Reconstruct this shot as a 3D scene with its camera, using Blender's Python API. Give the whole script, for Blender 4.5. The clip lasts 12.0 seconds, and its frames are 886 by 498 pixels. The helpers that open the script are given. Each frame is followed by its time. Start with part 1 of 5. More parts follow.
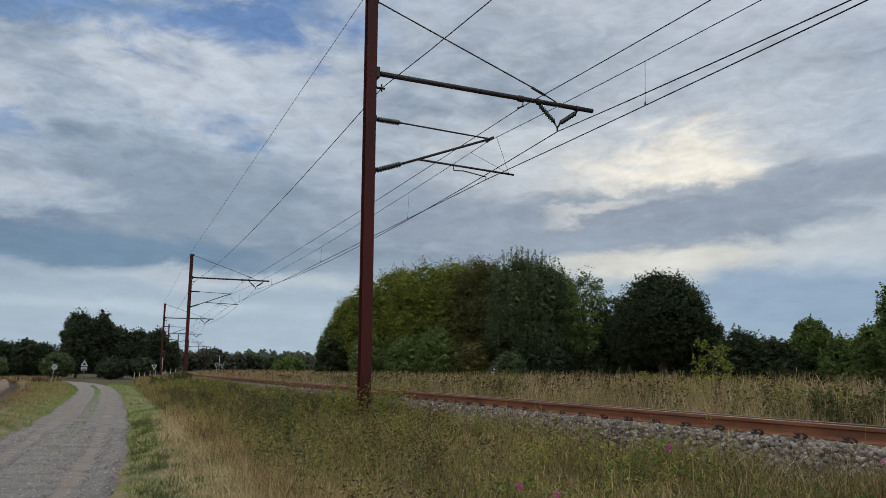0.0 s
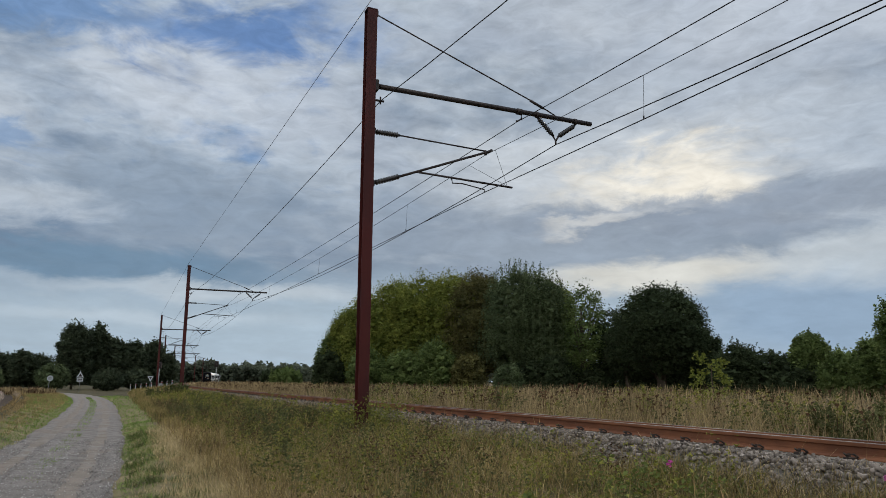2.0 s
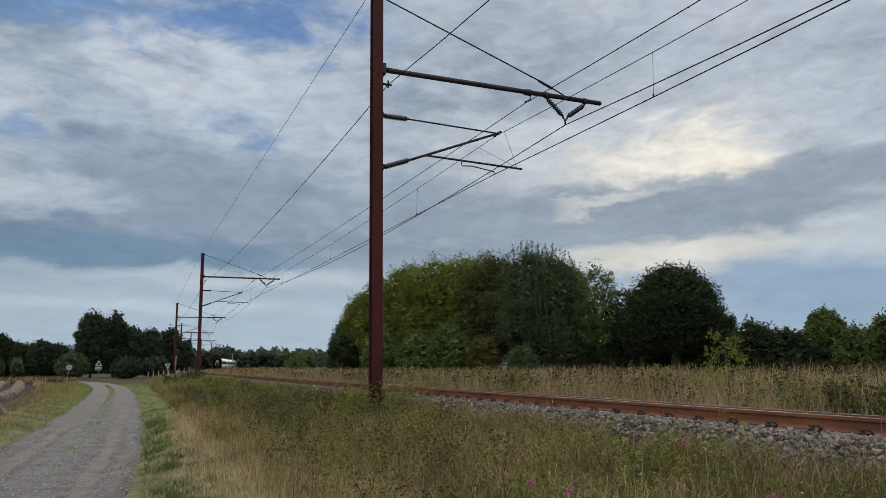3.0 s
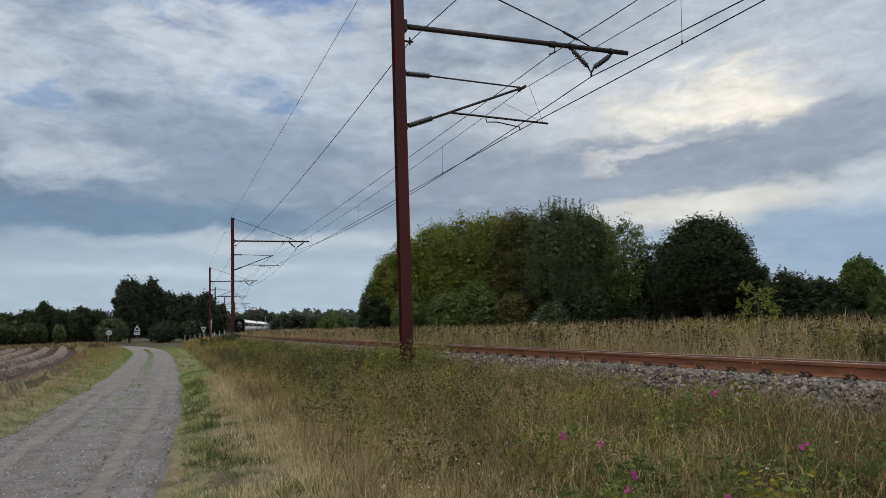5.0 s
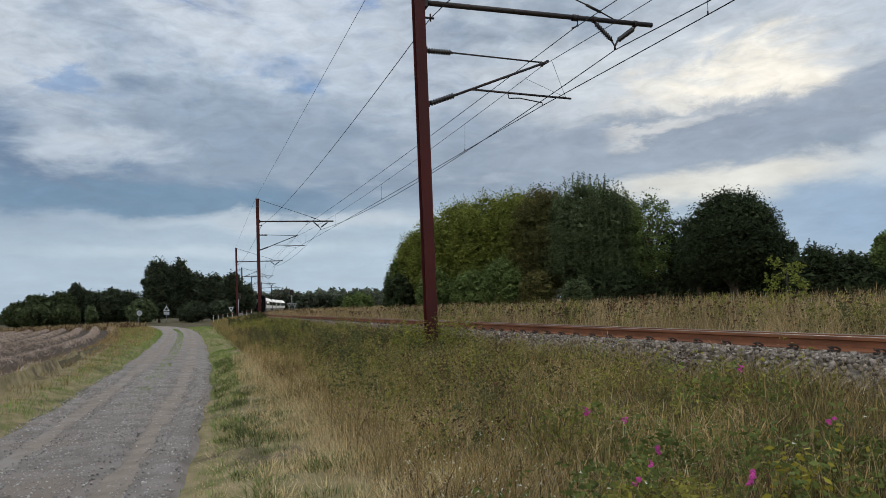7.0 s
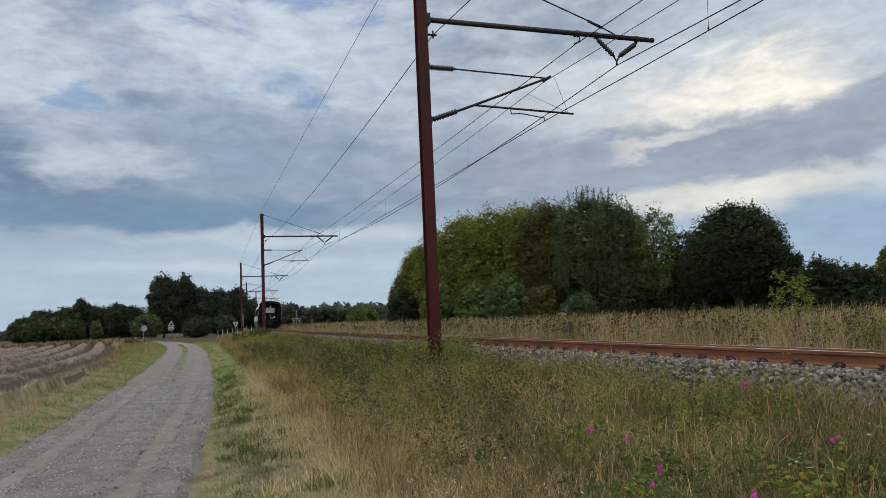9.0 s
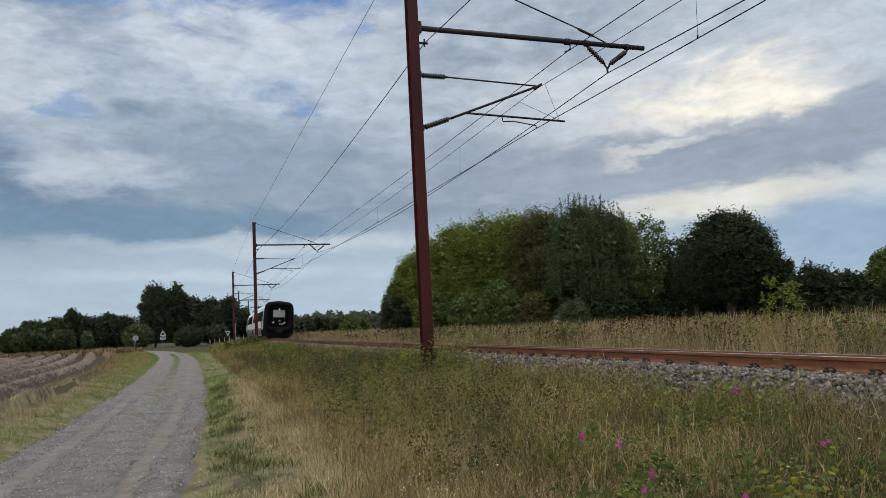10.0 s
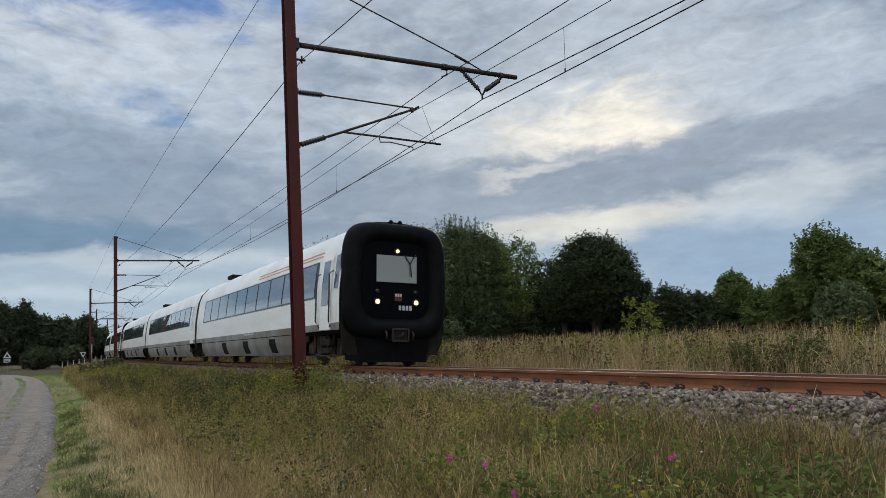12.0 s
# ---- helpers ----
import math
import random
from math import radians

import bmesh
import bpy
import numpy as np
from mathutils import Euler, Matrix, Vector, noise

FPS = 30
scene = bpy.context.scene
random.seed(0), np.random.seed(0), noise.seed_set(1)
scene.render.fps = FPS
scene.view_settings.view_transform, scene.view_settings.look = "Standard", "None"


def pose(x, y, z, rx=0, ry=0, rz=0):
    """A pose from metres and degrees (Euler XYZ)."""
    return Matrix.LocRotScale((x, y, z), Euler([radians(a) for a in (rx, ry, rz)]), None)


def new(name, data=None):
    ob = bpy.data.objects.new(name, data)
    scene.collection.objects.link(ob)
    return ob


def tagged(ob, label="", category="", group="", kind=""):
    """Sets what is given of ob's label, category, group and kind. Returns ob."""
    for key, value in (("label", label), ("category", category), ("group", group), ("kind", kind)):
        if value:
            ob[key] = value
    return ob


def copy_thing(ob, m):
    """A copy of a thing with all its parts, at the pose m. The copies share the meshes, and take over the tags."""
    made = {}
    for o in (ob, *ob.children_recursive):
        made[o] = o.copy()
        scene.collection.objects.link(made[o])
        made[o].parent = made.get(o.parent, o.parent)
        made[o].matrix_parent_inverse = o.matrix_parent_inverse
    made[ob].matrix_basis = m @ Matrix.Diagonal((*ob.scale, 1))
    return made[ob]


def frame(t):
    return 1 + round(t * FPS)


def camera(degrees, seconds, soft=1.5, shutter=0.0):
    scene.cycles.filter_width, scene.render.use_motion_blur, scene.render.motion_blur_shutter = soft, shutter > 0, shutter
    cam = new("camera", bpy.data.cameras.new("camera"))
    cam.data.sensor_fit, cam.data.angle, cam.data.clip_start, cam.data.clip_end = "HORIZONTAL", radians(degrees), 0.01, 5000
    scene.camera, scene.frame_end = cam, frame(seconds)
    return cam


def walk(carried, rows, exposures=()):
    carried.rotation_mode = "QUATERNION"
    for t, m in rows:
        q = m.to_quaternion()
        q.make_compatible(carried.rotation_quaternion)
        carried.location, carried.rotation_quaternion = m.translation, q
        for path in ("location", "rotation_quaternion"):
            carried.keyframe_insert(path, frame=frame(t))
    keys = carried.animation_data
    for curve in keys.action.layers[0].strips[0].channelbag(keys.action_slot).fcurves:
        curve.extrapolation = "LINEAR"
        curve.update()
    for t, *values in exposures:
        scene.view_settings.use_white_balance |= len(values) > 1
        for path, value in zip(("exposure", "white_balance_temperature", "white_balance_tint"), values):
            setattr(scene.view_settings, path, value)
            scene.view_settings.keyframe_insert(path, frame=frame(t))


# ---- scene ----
cam = camera(63.3, 12.0, soft=0.65)
PATH = [
    (0, pose(-0.048, -0.010, 0.580, 99.521, -0.129, -24.158)),
    (0.5, pose(-0.059, 0.009, 0.593, 100.007, -0.200, -24.518)),
    (1, pose(-0.042, 0.018, 0.598, 100.417, -0.343, -24.737)),
    (1.5, pose(-0.037, 0.020, 0.599, 100.595, -0.447, -24.725)),
    (2, pose(-0.049, 0.017, 0.602, 100.463, -0.272, -24.361)),
    (2.5, pose(-0.035, 0.013, 0.600, 99.920, 0.124, -23.800)),
    (3, pose(-0.022, 0.009, 0.600, 99.138, 0.652, -23.225)),
    (3.5, pose(-0.014, 0.010, 0.598, 98.249, 1.113, -22.658)),
    (5.5, pose(0.002, 0.029, 0.594, 95.260, 2.130, -20.230)),
    (6, pose(0.008, 0.022, 0.592, 94.664, 2.356, -19.658)),
    (6.5, pose(0.003, 0.017, 0.589, 94.190, 2.372, -19.223)),
    (8.5, pose(0.018, 0.009, 0.611, 94.866, 2.375, -18.383)),
    (9, pose(0.025, -0.006, 0.618, 95.350, 2.573, -18.509)),
    (9.5, pose(0.028, -0.006, 0.613, 95.725, 2.772, -18.760)),
    (10, pose(0.032, -0.013, 0.612, 95.943, 2.898, -19.058)),
    (10.5, pose(0.036, -0.013, 0.613, 96.089, 2.975, -19.563)),
    (11, pose(0.043, -0.028, 0.624, 96.235, 3.066, -20.755)),
    (11.5, pose(0.051, -0.039, 0.628, 96.455, 3.171, -23.193)),
    (12, pose(0.060, -0.056, 0.642, 96.894, 3.175, -28.862)),
]
walk(cam, PATH, exposures=[(0.0, -0.15), (3.5, -0.16), (5.5, -0.05), (8.5, 0.0), (12.0, -0.04)])

# ---- light ----
SUN_AZ, SUN_EL = -41.0, 17.0          # degrees left of +y, above the horizon
sun_dir = Vector((-math.sin(radians(SUN_AZ)) * math.cos(radians(SUN_EL)), math.cos(radians(SUN_AZ)) * math.cos(radians(SUN_EL)), math.sin(radians(SUN_EL))))
sun = new("sun", bpy.data.lights.new("sun", "SUN"))
sun.data.energy, sun.data.angle, sun.data.color = 1.3, radians(25), (1.0, 0.88, 0.70)
sun.rotation_mode = "QUATERNION"
sun.rotation_quaternion = sun_dir.to_track_quat("Z", "Y")


class Nodes:
    """A short way to write node trees."""
    def __init__(self, tree):
        self.tree = tree
        tree.nodes.clear()

    def add(self, kind, inputs=(), **settings):
        node = self.tree.nodes.new(kind)
        if "operation" in settings:
            node.operation = settings["operation"]
        if "data_type" in settings:
            node.data_type = settings["data_type"]
        if "blend_type" in settings:
            node.blend_type = settings["blend_type"]
        if "smooth_range" in settings:
            node.clamp, node.interpolation_type = True, "SMOOTHSTEP"
        for key, value in dict(inputs).items():
            if isinstance(value, bpy.types.NodeSocket):
                self.tree.links.new(value, node.inputs[key])
            else:
                node.inputs[key].default_value = value
        return node

    def math(self, op, a, b=0.0, c=0.0):
        return self.add("ShaderNodeMath", {0: a, 1: b, 2: c}, operation=op).outputs[0]

    def mix(self, fac, a, b):
        return self.add("ShaderNodeMix", {0: fac, 6: a, 7: b}, data_type="RGBA").outputs[2]

    def ramp(self, value, lo, hi):
        return self.add("ShaderNodeMapRange", {0: value, 1: lo, 2: hi}, smooth_range=True).outputs[0]

    def noise(self, vector, scale, detail=3.0, rough=0.55, distortion=0.0):
        return self.add("ShaderNodeTexNoise", {"Vector": vector, "Scale": scale, "Detail": detail, "Roughness": rough, "Distortion": distortion}).outputs[0]


CLOUD_SHIFT = (3.1, 1.7, 0.0)
# degrees left of the line, elevation, half width, half height, tilt, amount, softness of the edge
CLOUDS_FAR = [
    (-24, 4.0, 60, 3.6, 0, 0.75, 0.7),
    (-3, 13.0, 11, 4.2, 3, 0.85, 0.55),
    (-24, 12.6, 10, 3.0, -4, 0.80, 0.5),
    (-28, 27.5, 8, 2.6, -6, 0.6, 0.6),
    (-43, 21.0, 10, 2.6, 4, 0.55, 0.6),
    (-12, 21.5, 9, 3.4, 12, 0.6, 0.6),
    (-1, 22.0, 7, 2.6, 8, 0.7, 0.6),
    (7, 12.2, 4.5, 1.5, 0, 0.7, 0.6),
    (-52, 5.0, 9.5, 3.4, 0, 0.95, 0.5),
    (2, 8.4, 14, 1.3, 2, 0.85, 0.45),
    (-56, 17.5, 9, 3.0, 10, 0.6, 0.6),
    (13, 18.5, 7, 4.0, 10, 0.7, 0.6),
    (-50, 26, 14, 4.0, 6, 0.65, 0.7),
]
COLOURS_FAR = [(0.455, 0.57, 0.67), (0.28, 0.36, 0.465), (0.31, 0.38, 0.475), (0.47, 0.53, 0.62), (0.59, 0.655, 0.74), (0.54, 0.60, 0.69), (0.64, 0.70, 0.78), (0.62, 0.69, 0.77), (0.32, 0.44, 0.59), (0.175, 0.285, 0.41), (0.60, 0.68, 0.78), (0.66, 0.72, 0.79), (0.61, 0.67, 0.76)]
CLOUDS_NEAR = [
    (-8, 26.3, 9.0, 2.5, -5, 0.95, 0.6),
    (8, 26.0, 8.0, 2.3, 4, 0.9, 0.6),
    (8, 17.0, 2.6, 1.2, 10, 0.7, 0.6),
    (-37, 16.8, 13, 2.6, -4, 0.75, 0.75),
    (-42.5, 15.4, 6.5, 1.9, -3, 0.95, 0.7),
    (-47, 12.7, 19, 1.75, -3, 0.85, 0.55),
    (-34, 10.4, 9, 1.3, 2, 0.75, 0.5),
    (-37, 12.4, 4.0, 0.6, -6, 0.7, 0.7),
    (-42, 8.2, 9, 1.25, -2, 0.9, 0.5),
    (-55, 8.8, 6, 1.7, -8, 0.65, 0.6),
    (-9, 6.7, 12, 0.6, 1, 0.6, 0.7),
    (-2, 4.6, 10, 0.5, 0, 0.5, 0.7),
]
COLOURS_NEAR = [(0.14, 0.26, 0.52), (0.17, 0.30, 0.54), (0.20, 0.33, 0.55), (0.68, 0.73, 0.78), (0.98, 0.93, 0.82), (0.32, 0.38, 0.47), (0.36, 0.43, 0.52), (0.74, 0.75, 0.74), (0.78, 0.775, 0.72), (0.66, 0.72, 0.76), (0.64, 0.71, 0.77), (0.60, 0.69, 0.77)]


def build_world():
    world = bpy.data.worlds.new("sky")
    scene.world = world
    world.use_nodes = True
    n = Nodes(world.node_tree)
    air = n.add("ShaderNodeTexSky")
    air.sky_type, air.sun_disc, air.sun_elevation, air.sun_rotation = "NISHITA", False, radians(SUN_EL), radians(-SUN_AZ)
    air.altitude, air.air_density, air.dust_density, air.ozone_density = 20.0, 1.0, 1.6, 2.0
    sky = air.outputs[0]
    clear = n.add("ShaderNodeMix", {0: 1.0, 6: sky, 7: (0.039, 0.063, 0.094, 1)}, data_type="RGBA", blend_type="MULTIPLY").outputs[2]
    clear = n.add("ShaderNodeVectorMath", {0: clear, 1: (0.18, 0.32, 0.56)}, operation="MINIMUM").outputs[0]
    way = n.add("ShaderNodeTexCoord").outputs["Generated"]
    sep = n.add("ShaderNodeSeparateXYZ", {0: way})
    x, y, z = sep.outputs
    up = n.math("MAXIMUM", z, 0.0)
    lift = n.math("ADD", up, 0.20)
    plane = n.add("ShaderNodeCombineXYZ", {0: n.math("DIVIDE", x, lift), 1: n.math("DIVIDE", y, lift), 2: 0.0}).outputs[0]
    turned = n.add("ShaderNodeMapping", {0: plane, 1: CLOUD_SHIFT, 2: (0, 0, radians(24)), 3: (0.85, 1.0, 1.0)}).outputs[0]
    big = n.noise(turned, 1.0, 5.0, 0.5, 0.2)
    puffs = n.noise(turned, 5.0, 8.0, 0.56, 0.3)
    shape = n.math("ADD", n.math("MULTIPLY", big, 0.50), n.math("MULTIPLY", puffs, 0.50))
    # the cloud breaks open high over the line
    gap = n.add("ShaderNodeVectorMath", {0: way, 1: (0.15, 0.81, 0.565)}, operation="DOT_PRODUCT").outputs["Value"]
    shape = n.math("ADD", n.math("SUBTRACT", shape, n.math("MULTIPLY", n.ramp(gap, 0.93, 1.0), 0.075)), 0.075)
    cover = n.ramp(shape, 0.355, 0.47)
    thick = n.ramp(shape, 0.44, 0.63)
    glow = n.math("MAXIMUM", n.add("ShaderNodeVectorMath", {0: way, 1: tuple(sun_dir)}, operation="DOT_PRODUCT").outputs["Value"], 0.0)
    wide_sun = n.math("POWER", glow, 7.0)
    lit = n.mix(wide_sun, (0.455, 0.545, 0.655, 1), (0.58, 0.645, 0.72, 1))
    grey = n.mix(wide_sun, (0.165, 0.24, 0.355, 1), (0.30, 0.365, 0.45, 1))
    cloud = n.mix(thick, lit, grey)
    zenith = n.math("ADD", 1.0, n.math("MULTIPLY", n.ramp(z, 0.5, 0.95), 1.3))
    cloud = n.add("ShaderNodeVectorMath", {0: cloud, "Scale": zenith}, operation="SCALE").outputs[0]
    pale = n.mix(wide_sun, (0.46, 0.56, 0.66, 1), (0.44, 0.54, 0.655, 1))
    low = n.mix(n.math("MULTIPLY", n.math("SUBTRACT", 1.0, n.ramp(z, 0.02, 0.19)), 0.8), cloud, pale)
    cover = n.math("MAXIMUM", cover, n.math("SUBTRACT", 1.0, n.ramp(z, 0.06, 0.26)))
    both = n.mix(cover, clear, low)
    # the single clouds, gaps and streaks, each a ragged oval in the sky
    level = n.math("SQRT", n.math("ADD", n.math("MULTIPLY", x, x), n.math("MULTIPLY", y, y)))
    az = n.math("MULTIPLY", n.math("ARCTAN2", n.math("MULTIPLY", x, -1.0), y), 180 / math.pi)
    el = n.math("MULTIPLY", n.math("ARCTAN2", z, level), 180 / math.pi)
    high = n.ramp(el, 3.0, 20.0)
    coil = n.add("ShaderNodeCombineXYZ", {0: n.math("MULTIPLY", az, 0.075), 1: n.math("MULTIPLY", el, 0.19), 2: 0.0}).outputs[0]
    wave = n.math("SUBTRACT", n.noise(coil, 1.3, 7.0, 0.60, 0.5), 0.5)
    wave_b = n.math("SUBTRACT", n.noise(n.add("ShaderNodeMapping", {0: coil, 1: (7.7, 3.1, 0)}).outputs[0], 1.6, 7.0, 0.62, 0.4), 0.5)
    az_w = n.math("ADD", az, n.math("MULTIPLY", wave, n.math("ADD", 10.0, n.math("MULTIPLY", high, 10.0))))
    el_w = n.math("ADD", el, n.math("MULTIPLY", wave_b, n.math("ADD", 2.2, n.math("MULTIPLY", high, 8.0))))
    warm = both
    for clouds, colours in ((CLOUDS_FAR, COLOURS_FAR), (CLOUDS_NEAR, COLOURS_NEAR)):
        for (a0, e0, wide, tall, tilt, amount, soft), tone in zip(clouds, colours):
            ca, sa = math.cos(radians(tilt)), math.sin(radians(tilt))
            da, de = n.math("SUBTRACT", az_w, a0), n.math("SUBTRACT", el_w, e0)
            u = n.math("MULTIPLY", n.math("ADD", n.math("MULTIPLY", da, ca), n.math("MULTIPLY", de, sa)), 1 / wide)
            v = n.math("MULTIPLY", n.math("SUBTRACT", n.math("MULTIPLY", de, ca), n.math("MULTIPLY", da, sa)), 1 / tall)
            reach = n.math("SQRT", n.math("ADD", n.math("MULTIPLY", u, u), n.math("MULTIPLY", v, v)))
            inside = n.math("SUBTRACT", 1.0, n.ramp(reach, 1.0 - soft, 1.0 + soft))
            warm = n.mix(n.math("MULTIPLY", inside, amount), warm, (*tone, 1))
    tufts = n.math("MULTIPLY", n.math("SUBTRACT", n.noise(coil, 5.5, 6.0, 0.6, 0.6), 0.5), n.math("ADD", 0.16, n.math("MULTIPLY", high, 0.5)))
    mottle = n.math("ADD", n.math("ADD", 1.0, tufts), n.math("ADD", n.math("MULTIPLY", wave, 0.22), n.math("MULTIPLY", n.math("SUBTRACT", puffs, 0.5), 0.30)))
    warm = n.add("ShaderNodeVectorMath", {0: warm, "Scale": mottle}, operation="SCALE").outputs[0]
    # the unseen half of the sky is thinner, paler cloud
    behind = n.ramp(n.add("ShaderNodeVectorMath", {0: way, 1: (-0.55, -0.70, 0.45)}, operation="DOT_PRODUCT").outputs["Value"], -0.15, 0.95)
    pale_side = n.add("ShaderNodeVectorMath", {0: warm, 1: (4.0, 3.2, 2.45)}, operation="MULTIPLY").outputs[0]
    warm = n.mix(behind, warm, pale_side)
    back = n.add("ShaderNodeBackground", {0: warm, 1: 1.0}).outputs[0]
    n.add("ShaderNodeOutputWorld", {0: back})


build_world()
scene.view_settings.exposure = 0.0

# ---- materials ----
def material(name, colour, other=None, rough=0.6, metal=0.0, scale=8.0, fine=60.0, bump=0.15, island=0.0, per_object=0.0, translucent=0.0, stretch=(1, 1, 1), stain=None, emit=None, spec=0.5):
    """A surface with two scales of variation, a fine relief, and a random tone for each loose piece."""
    if rough >= 0.85:
        spec = min(spec, 0.12)
    m = bpy.data.materials.new(name)
    m.use_nodes = True
    n = Nodes(m.node_tree)
    where = n.add("ShaderNodeTexCoord").outputs["Object"]
    where = n.add("ShaderNodeMapping", {0: where, 3: stretch}).outputs[0]
    a = (*colour, 1)
    b = (*(other or [c * 0.6 for c in colour]), 1)
    coarse, grain = n.noise(where, scale, 4.0), n.noise(where, fine, 3.0, 0.6)
    c = n.mix(n.ramp(coarse, 0.35, 0.68), a, b)
    if stain:
        c = n.mix(n.ramp(n.noise(where, scale * 0.23, 5.0, 0.65), 0.52, 0.66), c, (*stain, 1))
    value = n.math("ADD", 0.8, n.math("MULTIPLY", grain, 0.4))
    if island:
        spread = n.add("ShaderNodeNewGeometry").outputs["Random Per Island"]
        value = n.math("MULTIPLY", value, n.math("ADD", 1 - island * 0.5, n.math("MULTIPLY", spread, island)))
        c = n.mix(n.math("MULTIPLY", n.math("FRACT", n.math("MULTIPLY", spread, 17.3)), 0.8), c, b)
    if per_object:
        spread = n.add("ShaderNodeObjectInfo").outputs["Random"]
        value = n.math("MULTIPLY", value, n.math("ADD", 1 - per_object * 0.5, n.math("MULTIPLY", spread, per_object)))
    c = n.add("ShaderNodeVectorMath", {0: c, "Scale": value}, operation="SCALE").outputs[0]
    inputs = {"Base Color": c, "Roughness": n.math("ADD", rough - 0.08, n.math("MULTIPLY", grain, 0.16)), "Metallic": metal, "Specular IOR Level": spec}
    if bump:
        inputs["Normal"] = n.add("ShaderNodeBump", {"Strength": bump, "Distance": 0.02, "Height": grain}).outputs[0]
    if emit:
        inputs["Emission Color"], inputs["Emission Strength"] = (*emit[:3], 1), emit[3]
    out = n.add("ShaderNodeBsdfPrincipled", inputs).outputs[0]
    if translucent:
        through_leaf = n.add("ShaderNodeBsdfTranslucent", {0: c}).outputs[0]
        out = n.add("ShaderNodeMixShader", {0: translucent, 1: out, 2: through_leaf}).outputs[0]
    n.add("ShaderNodeOutputMaterial", {0: out})
    return m


